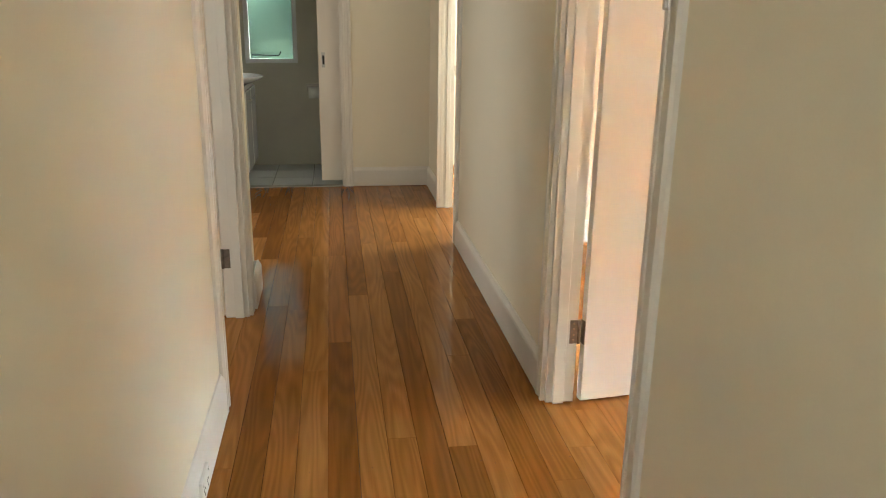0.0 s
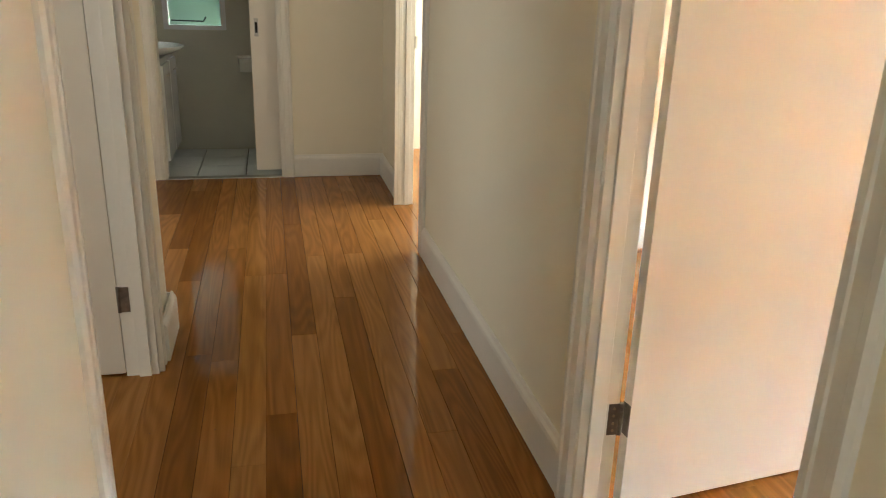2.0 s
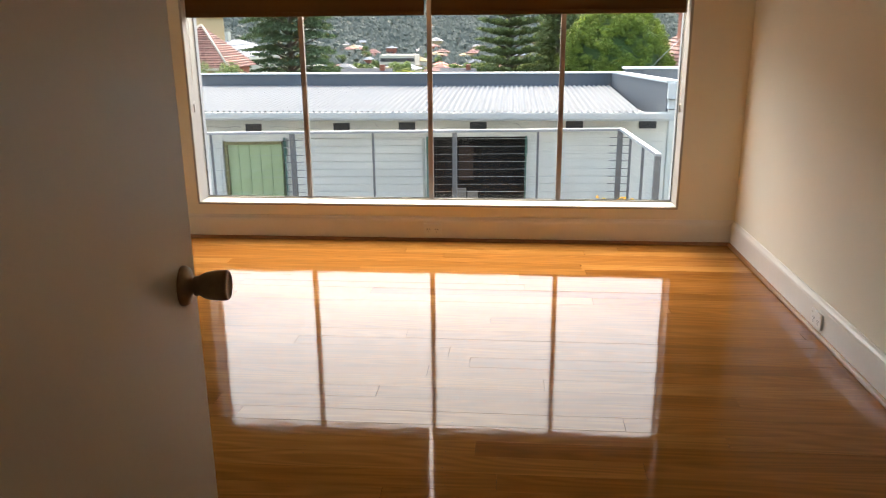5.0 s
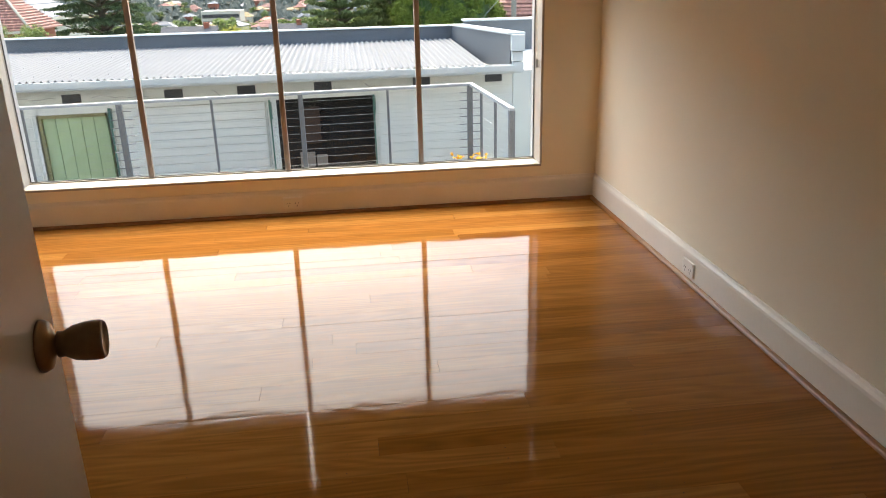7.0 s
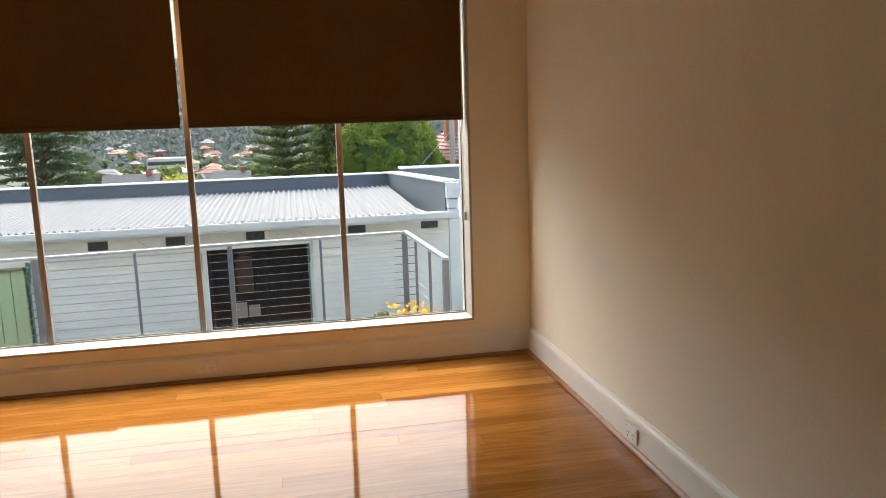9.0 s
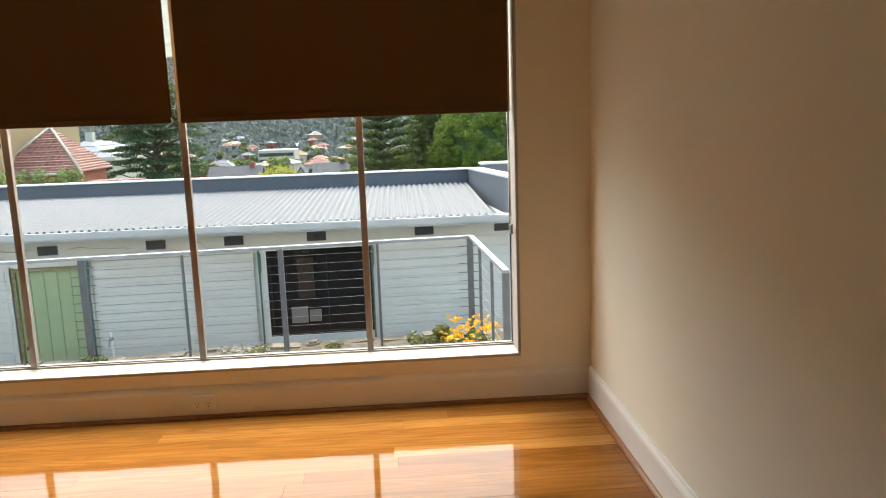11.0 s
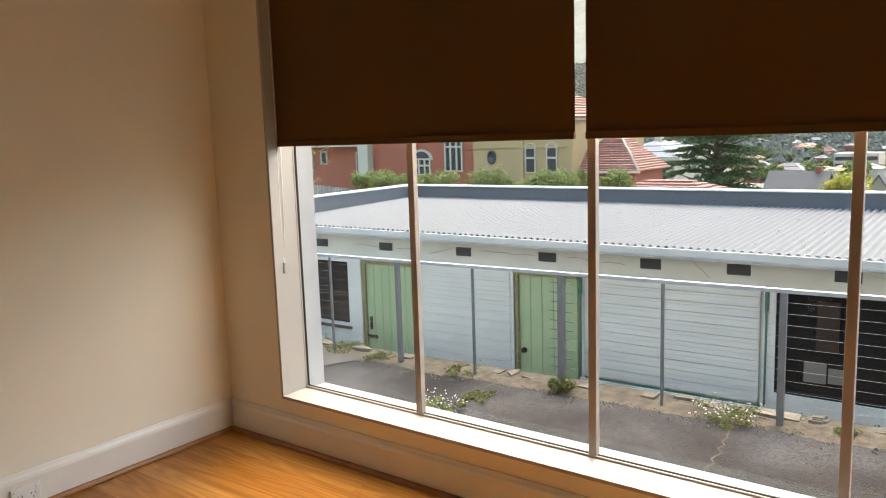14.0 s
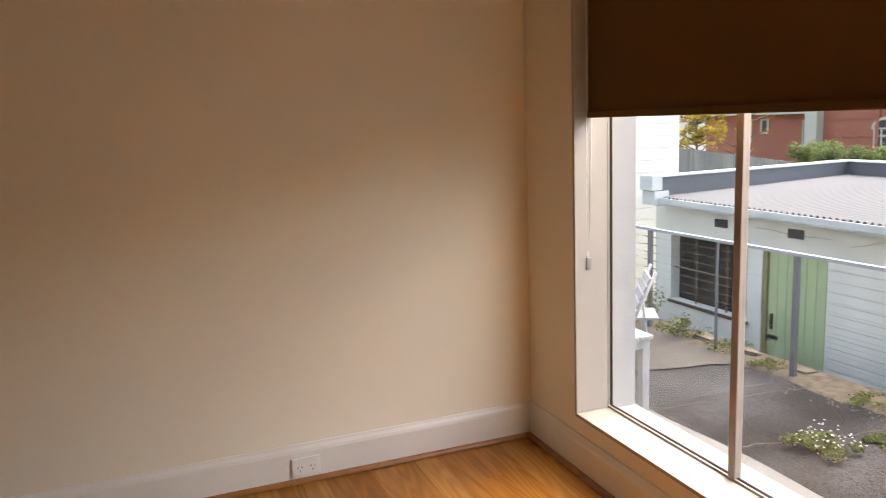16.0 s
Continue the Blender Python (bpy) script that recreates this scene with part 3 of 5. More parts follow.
for a, b in zip(edges, edges[1:]):
    p = part("pane", boxes((XG - 0.003, XG + 0.003, a + (0.0 if a == edges[0] else 0.0165), b - (0.0 if b == edges[4] else 0.0165), WZ0 + 0.012, WZ1 - 0.03)), M["glass"], win, "clear glass pane")
    p.visible_shadow = False


def blind(y0, y1, chain):
    root = thing("roller_blind", (5.372, (y0 + y1) / 2, 2.2), "dark brown roller blind half lowered over the window", "blind", "roller blinds")
    w = (y1 - y0) / 2
    part("roller", rod((0, -w, 0), (0, w, 0), 0.02, seg=16), M["blind"], root)
    b = bmesh.new()
    n = 24
    va = [[b.verts.new((0.019 + 0.0015 * math.sin(7 * k / n), -w + 2 * w * k / n, z)) for k in range(n + 1)] for z in (0.0, -0.39, -0.755)]
    vb = [[b.verts.new((0.0205 + 0.0015 * math.sin(7 * k / n), -w + 2 * w * k / n, z)) for k in range(n + 1)] for z in (0.0, -0.39, -0.755)]
    for rows, flip in ((va, 1), (vb, 0)):
        for r0, r1 in zip(rows, rows[1:]):
            for k in range(n):
                q = (r0[k], r0[k + 1], r1[k + 1], r1[k])
                b.faces.new(q if flip else q[::-1])
    part("fabric", b, M["blind"], root)
    part("bottom_rail", boxes((0.011, 0.029, -w, w, -0.778, -0.752), bevel=0.004), M["blind"], root)
    for s in (-1, 1):
        part("bracket", boxes((-0.025, 0.025, s * w - 0.003 + s * 0.004, s * w + 0.003 + s * 0.004, -0.03, 0.05)), M["steel"], root)
    if chain:
        s = chain
        y = s * (w - 0.004)
        pts = [(0.012, y, 0), (0.010, y - s * 0.004, -0.7), (0.008, y, -1.28), (0.012, y - s * 0.002, -1.33), (0.022, y, -1.28), (0.028, y - s * 0.012, -0.7), (0.020, y, 0)]
        part("chain", tube(pts, 0.0016, 5), M["plastic"], root, "white bead chain")
        part("chain_weight", boxes((0.004, 0.024, y - 0.008, y + 0.006, -1.37, -1.32), bevel=0.003), M["steel"], root)
    return root


blind(2.972, 4.499, 1)
blind(1.386, 2.930, -1)


def outlet(x, y, z, turn):
    """A double socket with two switches; its face looks along local -y."""
    root = thing("power_outlet", (x, y, z), "white plastic double power outlet on the skirting board", "power outlet", "power outlets", turn=turn)
    part("plate", boxes((-0.058, 0.058, -0.010, 0.0, -0.036, 0.036), bevel=0.003), M["plastic"], root)
    for sx in (-0.026, 0.026):
        b = bmesh.new()
        for a, dx, dz in ((25, -0.008, 0.002), (-25, 0.008, 0.002), (0, 0, -0.014)):
            m = pose(sx + dx, -0.0102, dz - 0.004, 0, a, 0)
            vs = [b.verts.new(m @ Vector((u, v, w))) for u in (-0.0012, 0.0012) for v in (-0.0006, 0.001) for w in (-0.005, 0.005)]
            for q in ((0, 1, 3, 2), (4, 6, 7, 5), (0, 4, 5, 1), (2, 3, 7, 6), (0, 2, 6, 4), (1, 5, 7, 3)):
                b.faces.new([vs[i] for i in q])
        # near-black slips on the plate paint the shade of the pin slots
        part("socket", b, M["dark"], root)
        part("switch", boxes((sx + (0.012 if sx > 0 else -0.024), sx + (0.024 if sx > 0 else -0.012), -0.0135, -0.009, 0.018, 0.027), bevel=0.001), M["plastic"], root)
    return root


outlet(XW - 0.020, 2.927, 0.083, -90)
outlet(4.285, YN - 0.020, 0.072, 0)
outlet(3.85, YS + 0.020, 0.072, 180)
outlet(XL + 0.020, 2.387, 0.075, 90)

# ---- bathroom ----
bath_arch = thing("trim_bathroom_door", (0, YB, 0), "white painted moulded door architrave of the bathroom", "architrave", kind="structure")
for x, s in ((0.10, 1), (-0.71, -1)):
    m = Matrix(((0, 0, s, x), (-1, 0, 0, 0), (0, 1, 0, 0), (0, 0, 0, 1)))
    part("upright", prism(ARCH, DH + 0.074, m), M["trim"], bath_arch)
    part("jamb", boxes((x - 0.016 if s > 0 else x, x if s > 0 else x + 0.016, 0, 0.1, 0, DH)), M["trim"], bath_arch)
m = Matrix(((0, 1, 0, -0.71), (-1, 0, 0, 0), (0, 0, 1, DH), (0, 0, 0, 1)))
part("head", prism(ARCH, 0.81, m), M["trim"], bath_arch)
part("threshold", boxes((-0.694, 0.084, -0.012, 0.06, -0.012, 0.006), bevel=0.003), M["steel"], bath_arch, "metal threshold strip")
slide = thing("door_bathroom", (0, YB + 0.108, 0), "white sliding cavity door of the bathroom, mostly open", "door", kind="structure")
part("leaf", boxes((-0.09, 0.70, 0, 0.035, 0.03, DH), bevel=0.003), M["door"], slide)
fp = part("flush_pull", boxes((-0.062, -0.034, -0.003, 0.001, 0.965, 1.085), bevel=0.003), M["steel"], slide, "recessed steel flush pull")
# raised near-black slip painting the shade of the pull's hollow
part("painted_recess_shade", boxes((-0.056, -0.040, -0.0045, -0.0025, 0.99, 1.06)), M["dark"], fp)

bwin = thing("window_2", (0, 0, 0), "small white bathroom window with obscure glass", "window", kind="structure")
part("window_frame", boxes((-0.76, -0.72, 7.79, 7.88, 0.95, 2.15), (-0.33, -0.29, 7.79, 7.88, 0.95, 2.15), (-0.72, -0.33, 7.79, 7.88, 0.95, 0.985), (-0.72, -0.33, 7.79, 7.88, 2.11, 2.15)), M["ceramic"], bwin)
pn = part("pane", boxes((-0.72, -0.33, 7.845, 7.851, 0.985, 2.11)), M["frost"], bwin, "obscure glass pane")
pn.visible_shadow = False
part("window_stay", tube([(-0.70, 7.80, 1.02), (-0.46, 7.80, 1.015), (-0.44, 7.80, 1.05)], 0.006), M["dark"], bwin, "black window stay")

van = thing("vanity", (-0.90, 7.30, 0), "white bathroom vanity with a ceramic basin", "vanity")
part("body", boxes((-0.34, 0.20, -0.42, 0.40, 0.07, 0.80), bevel=0.004), M["ceramic"], van)
for y in (-0.20, 0.20):
    d = part("cabinet_door", boxes((0.201, 0.218, y - 0.19, y + 0.19, 0.10, 0.76), bevel=0.003), M["ceramic"], van)
    part("handle", tube([(0.22, y - 0.05, 0.68), (0.24, y - 0.05, 0.68), (0.24, y + 0.05, 0.68), (0.22, y + 0.05, 0.68)], 0.005), M["steel"], d)
part("basin", lathe([(0.05, 0.80), (0.20, 0.81), (0.27, 0.845), (0.285, 0.865), (0.27, 0.87), (0.20, 0.83), (0.02, 0.825)], Matrix.Translation((0.02, 0, 0)) @ Matrix.Diagonal((1.1, 1.25, 1, 1)), 28), M["ceramic"], van)
part("tap", tube([(-0.2, 0, 0.86), (-0.2, 0, 0.98), (-0.06, 0, 1.0), (-0.06, 0, 0.97)], 0.012), M["steel"], van)
part("plinth", boxes((-0.34, 0.16, -0.40, 0.38, -0.010, 0.07)), M["dark"], van)

roll = thing("toilet_roll_holder", (-0.15, 7.79, 0.70), "chrome toilet roll holder with a white paper roll", "toilet roll")
part("bracket", boxes((-0.07, 0.07, -0.006, 0.009, 0.03, 0.06), bevel=0.002), M["steel"], roll)
part("paper_roll", lathe([(0.02, -0.05), (0.052, -0.05), (0.052, 0.05), (0.02, 0.05)], pose(0, -0.055, -0.015, 0, 90, 0), 24), M["plastic"], roll)
part("arm", tube([(-0.06, 0, 0.04), (-0.06, -0.055, 0.0), (0.06, -0.055, 0.0)], 0.004), M["steel"], roll)

# unseen windows of the rooms beyond, two shut by added panels against the sky
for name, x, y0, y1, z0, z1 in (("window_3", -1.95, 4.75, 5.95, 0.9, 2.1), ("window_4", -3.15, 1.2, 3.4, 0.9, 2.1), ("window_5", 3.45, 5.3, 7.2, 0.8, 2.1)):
    w = thing(name, (x, 0, 0), "unseen white framed window added beyond the hall", "window", kind="structure")
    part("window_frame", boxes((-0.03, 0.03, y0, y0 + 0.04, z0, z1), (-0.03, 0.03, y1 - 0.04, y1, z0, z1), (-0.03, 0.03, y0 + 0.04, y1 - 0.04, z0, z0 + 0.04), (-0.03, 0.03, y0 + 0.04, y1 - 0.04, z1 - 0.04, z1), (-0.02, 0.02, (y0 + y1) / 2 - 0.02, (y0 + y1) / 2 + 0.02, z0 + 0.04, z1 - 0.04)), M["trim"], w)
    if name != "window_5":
        part("sky_blocking_panel", boxes((-0.012, -0.006, y0 + 0.04, y1 - 0.04, z0 + 0.04, z1 - 0.04)), M["plastic"], w)

# unseen front door, added as a setting for the hall's fill lamp
front = thing("added_front_door", (0.18, -0.95, 0), "unseen white front door added behind the hall's fill lamp", "door", kind="structure")
part("leaf", boxes((-0.45, -0.26, -0.03, 0.03, 0.01, 2.05), (0.26, 0.45, -0.03, 0.03, 0.01, 2.05), (-0.26, 0.26, -0.03, 0.03, 0.01, 0.9), (-0.26, 0.26, -0.03, 0.03, 2.0, 2.05)), M["door"], front)
part("pane", boxes((-0.26, 0.26, -0.004, 0.004, 0.9, 2.0)), M["plastic"], front, "opaque white panel of the added front door")


# ---- the yard ----
def yard_z(y):
    return -0.735 - 0.024 * (y - 2.5)


def ground_z(x, y):
    """The land: yard level by the house, a drop behind the kerb, a valley and a hill."""
    if x < 9.05:
        return yard_z(max(-6, min(14, y)))
    if x < 20:
        return -2.3
    if x < 260:
        return -2.3 - 13.5 * (x - 20) / 240
    k = (x - 260) / 640
    return -15.8 + 92 * k ** 1.25 + 6 * noise.noise((x * 0.006, y * 0.006, 0)) * min(1, 3 * k) + 0.03 * max(0, y) * k


b = bmesh.new()
xs = [-60, -20, -4, 5.6, 6.5, 7.5, 8.4, 9.04, 9.06, 12, 19.9, 40, 80, 140, 200, 260, 320, 380, 440, 500, 560, 620, 680, 740, 800, 900, 1500, 3000]
ys = [-1500, -600, -300, -200, -140, -100, -70, -40, -20, -10, -6, -3, 0, 3, 6, 9, 12, 14, 20, 35, 60, 90, 130, 180, 240, 300, 400, 500, 700, 1500]
grid = [[b.verts.new((x, y, ground_z(x, y))) for y in ys] for x in xs]
for r0, r1 in zip(grid, grid[1:]):
    for k in range(len(ys) - 1):
        f = b.faces.new((r0[k], r1[k], r1[k + 1], r0[k + 1]))
        f.material_index = 0 if xs[grid.index(r0)] < 9 else 1
ground = part("ground", b, M["asphalt"])
M["land"] = material("distant_scrub_land", (0.10, 0.115, 0.085), 0.95, vary=0.45, scale=0.03, fine=0.4, bump=0)
ground.data.materials.append(M["land"])
tagged(ground, "worn grey asphalt yard falling away to scrubby land and hills", "ground", kind="structure")

# ---- shed ----
SX = 10.12
shed = thing("shed", (SX, 5.4, -2.3), "long low white shed with a corrugated roof and green doors", "shed")
shed_m = Matrix.Translation((-SX, -5.4, 2.3))


def sp(name, bm, mat, parent=None, label=""):
    for v in bm.verts:  # the courses and doors follow the fall of the yard; the eave is level
        v.co.y += 0.05
        if v.co.z < 0.235:
            v.co.z -= 0.011 * (v.co.y - 2.8)
    bmesh.ops.transform(bm, matrix=shed_m, verts=bm.verts)
    return part(name, bm, mat, parent or shed, label)


E0, E1 = 0.47, 10.35
# openings on the front: y from, y to, z from, z to
OPEN = [(2.20, 3.36, -0.96, 0.02), (3.47, 5.27, -2.2, 0.02), (5.30, 6.10, -2.2, -0.02), (7.55, 8.43, -2.2, -0.03), (8.66, 10.03, -0.94, -0.08)]
spec = []
y = E0
for a, c, z0, z1 in OPEN:
    spec += [(SX, SX + 0.2, y, a, -2.3, 0.30), (SX, SX + 0.2, a, c, z1, 0.30)]
    if z0 > -2.1:
        spec.append((SX, SX + 0.2, a, c, -2.3, z0))
    y = c
spec.append((SX, SX + 0.2, y, E1, -2.3, 0.30))
spec += [(SX + 0.2, 13.3, E0, E0 + 0.2, -2.3, 0.21), (SX + 0.2, 13.3, E1 - 0.2, E1, -2.3, 0.21), (13.1, 13.3, E0 + 0.2, E1 - 0.2, -2.3, 0.19), (SX + 1.2, SX + 1.25, E0 + 0.2, E1 - 0.2, -2.3, 0.2)]
sp("wall", boxes(*spec), M["shed"], None, "white painted masonry wall")
# corrugated roof
b = bmesh.new()
nseg = int((9.95 - 0.85) / 0.076) * 6
prev = None
for k in range(nseg + 1):
    yy = 0.85 + (9.95 - 0.85) * k / nseg
    dz = 0.016 * math.cos(2 * math.pi * k / 6)
    row = [b.verts.new((9.90, yy, 0.348 + dz)), b.verts.new((13.12, yy, 0.43 + dz))]
    if prev:
        f = b.faces.new((prev[0], prev[1], row[1], row[0]))
        f.smooth = True
    prev = row
roof = sp("roof", b, M["roof"], None, "grey corrugated iron roof")
b = bmesh.new()
for j in range(4):
    xx = 10.25 + 0.85 * j
    for k in range(22):
        rod((xx, 1.08 + 0.418 * k, 0.36 + 0.0255 * (xx - 9.9)), (xx, 1.08 + 0.418 * k, 0.376 + 0.0255 * (xx - 9.9)), 0.004, seg=6, bm=b)
tagged(sp("roof_screws", b, M["galv"], roof), kind="stuff")
# parapets with white cappings
sp("back_parapet", boxes((13.12, 13.3, 0.80, 10.15, 0.24, 0.618)), M["parapet"], None, "grey sheet metal parapet")
sp("capping", boxes((13.09, 13.33, 0.78, 10.17, 0.618, 0.637), bevel=0.004), M["gutter"])


def skew_bar(x0, x1, y0, y1, wide, low, z0, z1):
    """A wall or capping whose inner face runs from (x0, y0) to (x1, y1), with its top falling from z0 to z1."""
    b = bmesh.new()
    vs = [b.verts.new((x, y + w, z)) for x, y, zt in ((x0, y0, z0), (x1, y1, z1)) for w in (0, wide) for z in (low if low < 0.3 else zt - low + 0.3, zt)]
    for q in ((0, 1, 3, 2), (4, 6, 7, 5), (0, 4, 5, 1), (2, 3, 7, 6), (0, 2, 6, 4), (1, 5, 7, 3)):
        b.faces.new([vs[i] for i in q])
    bmesh.ops.recalc_face_normals(b, faces=b.faces)
    return b


sp("side_parapet", skew_bar(9.84, 13.12, 9.95, 9.98, 0.16, 0.24, 0.60, 0.618), M["parapet"], None, "grey sheet metal parapet")
sp("side_parapet", skew_bar(10.02, 13.12, 0.525, 0.81, -0.14, 0.24, 0.685, 0.625), M["parapet"], None, "grey sheet metal parapet")
sp("capping", skew_bar(9.82, 13.1, 9.93, 9.96, 0.21, 0.32, 0.623, 0.640), M["gutter"])
sp("capping", skew_bar(9.98, 13.12, 0.545, 0.83, -0.20, 0.325, 0.715, 0.65), M["gutter"])
sp("end_block", boxes((9.93, 10.02, 0.36, 0.52, 0.50, 0.69), (9.96, 10.04, 0.37, 0.51, 0.38, 0.49), (9.97, 10.06, 0.36, 0.50, 0.25, 0.37), bevel=0.006), M["gutter"], None, "stepped white end of the parapet")
sp("end_block", boxes((9.74, 9.90, 9.93, 10.19, 0.44, 0.63), (9.78, 10.0, 9.93, 10.19, 0.25, 0.43), bevel=0.006), M["gutter"], None, "stepped white end of the parapet")
# gutter and fascia
prof = [(9.84, 0.345), (9.845, 0.280), (9.86, 0.250), (9.93, 0.240), (10.0, 0.240), (10.0, 0.250), (9.935, 0.253), (9.87, 0.263), (9.855, 0.285), (9.85, 0.348)]
sp("gutter", prism([(a, c) for a, c in prof], 9.46, Matrix.Translation((0, 0.50, 0))), M["gutter"], None, "off-white painted gutter")
sp("fascia", boxes((10.0, 10.02, 0.50, 9.96, 0.238, 0.342)), M["gutter"])
b = bmesh.new()
for k in range(30):
    boxes((9.842, 9.85, 1.0 + 0.3 * k, 1.11 + 0.3 * k, 0.262, 0.270), bm=b)
tagged(sp("gutter_straps", b, M["galv"]), kind="stuff")
# vents under the eave
for yv in (0.71, 1.60, 2.79, 3.69, 4.53, 5.68, 6.78, 7.97, 9.10):
    v = sp("vent", boxes((SX - 0.012, SX + 0.02, yv - 0.105, yv + 0.105, 0.108, 0.208), bevel=0.003), M["ventgrey"], None, "dark grey wall vent")
    # near-black disc on the face, painting a hole's shade
    sp("vent_hole_shade_disc", lathe([(0.012, 0), (0.012, 0.003)], pose(SX - 0.014, yv, 0.158, 0, -90, 0), 10), M["dark"], v)


def board_door(y0, y1, z1, label):
    d = sp("door", boxes((SX + 0.05, SX + 0.08, y0, y1, -2.2, z1)), M["green"], None, label)
    n = max(3, round((y1 - y0) / 0.135))
    for k in range(n):
        w = (y1 - y0) / n
        sp("board", boxes((SX + 0.03, SX + 0.052, y0 + k * w + 0.003, y0 + (k + 1) * w - 0.003, -2.19, z1 - 0.004), bevel=0.003), M["green"], d)
    sp("frame", boxes((SX + 0.0, SX + 0.06, y1, y1 + 0.055, -2.2, z1 + 0.05), (SX + 0.0, SX + 0.06, y0, y1, z1, z1 + 0.04)), M["greenframe"], d)
    return d


d = board_door(5.34, 6.06, -0.06, "pale green vertical board door")
sp("knob", lathe([(0.035, 0), (0.03, 0.03), (0.008, 0.05)], pose(SX + 0.03, 6.0, -0.92, 0, -90, 0), 14), M["dark"], d)
d = board_door(7.58, 8.36, -0.08, "pale green vertical board door")
sp("bolt", boxes((SX + 0.01, SX + 0.03, 8.20, 8.36, -1.06, -1.02), (SX + 0.01, SX + 0.03, 8.28, 8.31, -0.95, -0.78)), M["dark"], d)
# white tilting door of horizontal boards, edged in green
tilt = sp("tilt_door", boxes((SX + 0.05, SX + 0.08, 3.47, 5.27, -1.115, 0.02)), M["shedboard"], None, "white horizontal board door edged with green steel")
for k in range(11):
    z0 = -1.09 + k * 0.1
    sp("board", boxes((SX + 0.028, SX + 0.052, 3.50, 5.25, z0 + 0.002, z0 + 0.098), bevel=0.004), M["shedboard"], tilt)
sp("edge_angle", boxes((SX + 0.01, SX + 0.03, 3.455, 3.475, -1.12, 0.0), (SX + 0.01, SX + 0.03, 3.475, 5.25, -1.12, -1.10)), M["dgreen"], tilt)
for yy in (3.435, 5.285, 2.19):
    sp("spring_arm", boxes((SX - 0.035, SX - 0.005, yy - 0.012, yy + 0.012, -0.22, 0.03), (SX - 0.025, SX - 0.01, yy - 0.022, yy - 0.014, -0.20, 0.0), (SX - 0.02, SX - 0.005, yy - 0.009, yy + 0.009, -1.1, -0.22), bevel=0.002), M["dgreen"], tilt, "dark green spring arm")
sp("sill", boxes((SX - 0.01, SX + 0.05, 3.40, 5.30, -2.2, -1.118)), M["shed"], tilt)
# horizontal cladding lines of the plain stretch
clad = sp("cladding", boxes((SX - 0.004, SX + 0.004, 6.14, 7.53, -2.2, -0.02)), M["shedboard"], None, "white painted block courses")
for k in range(11):
    z0 = -1.30 + k * 0.115
    sp("course", boxes((SX - 0.016, SX - 0.003, 6.16, 7.52, z0 + 0.003, z0 + 0.112), bevel=0.0025), M["shed"], clad)
for k in range(11):
    z0 = -1.10 + k * 0.105
    sp("course", boxes((SX - 0.014, SX - 0.0005, 0.50, 2.14, z0 + 0.002, z0 + 0.103), bevel=0.0025), M["shed"], clad)
# openings backed by near-black sheets that paint inner shade, with things inside
dk = sp("opening_shade_sheet", boxes((SX + 0.14, SX + 0.16, 2.20, 3.36, -0.96, 0.02)), M["dark"], None, "near-black sheet painting shade inside an unglazed opening")
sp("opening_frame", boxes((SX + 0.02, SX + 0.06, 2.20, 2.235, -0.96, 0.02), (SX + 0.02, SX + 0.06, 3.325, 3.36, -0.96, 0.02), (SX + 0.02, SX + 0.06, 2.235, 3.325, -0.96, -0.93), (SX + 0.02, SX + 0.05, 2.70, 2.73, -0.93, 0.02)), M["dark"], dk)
# board coloured very dark to sit in the opening's shade
sp("stored_board", boxes((SX + 0.10, SX + 0.13, 2.86, 3.04, -0.55, -0.10)), M["gap"], dk)
sp("stored_box", boxes((SX + 0.09, SX + 0.13, 2.95, 3.13, -0.84, -0.66), (SX + 0.09, SX + 0.13, 2.80, 2.93, -0.83, -0.70)), M["fence"], dk)
dk = sp("opening_shade_sheet", boxes((SX + 0.14, SX + 0.16, 8.66, 10.03, -0.94, -0.08)), M["dark"], None, "near-black sheet painting shade inside a window with slim bars")
sp("bars", boxes((SX + 0.06, SX + 0.08, 9.05, 9.07, -0.94, -0.08), (SX + 0.06, SX + 0.08, 9.6, 9.62, -0.94, -0.08), (SX + 0.06, SX + 0.08, 8.66, 10.03, -0.52, -0.505)), M["bark"], dk)
sp("sill", boxes((SX - 0.03, SX + 0.05, 8.62, 10.07, -0.98, -0.945), bevel=0.005), M["bark"], dk)

# cracks in the paint under the eave
rng = random.Random(12)
for y0, y1, z0, drop in ((8.55, 7.5, 0.165, 0.02), (7.30, 6.95, 0.10, -0.09), (6.55, 5.85, 0.185, 0.02), (5.45, 4.80, 0.17, 0.03), (4.10, 3.95, 0.20, 0.14), (2.35, 2.20, 0.19, 0.08), (6.95, 6.90, -0.10, 0.35)):
    pts = [(SX - 0.002, y0 + (y1 - y0) * k / 8, z0 - drop * k / 8 + rng.uniform(-0.012, 0.012)) for k in range(9)]
    sp("crack", tube(pts, 0.0018, 5), M["dark"], None, "thin dark crack in the paint")

# garden tap on a white riser in front of the shed
tap = thing("garden_tap", (10.02, 5.12, -2.3), "white riser pipe with a small chrome garden tap", "tap")
part("riser", rod((0, 0, 0), (0, 0, 1.52), 0.013, seg=10), M["plastic"], tap)
part("tap_body", boxes((-0.05, 0.015, -0.017, 0.017, 1.42, 1.46), bevel=0.006), M["steel"], tap)
part("spout", tube([(-0.05, 0, 1.44), (-0.085, 0, 1.43), (-0.09, 0, 1.37)], 0.010, 8), M["steel"], tap)
part("handle", boxes((-0.012, 0.012, -0.035, 0.035, 1.535, 1.55), (-0.006, 0.006, -0.006, 0.006, 1.515, 1.537), bevel=0.003), M["plastic"], tap)

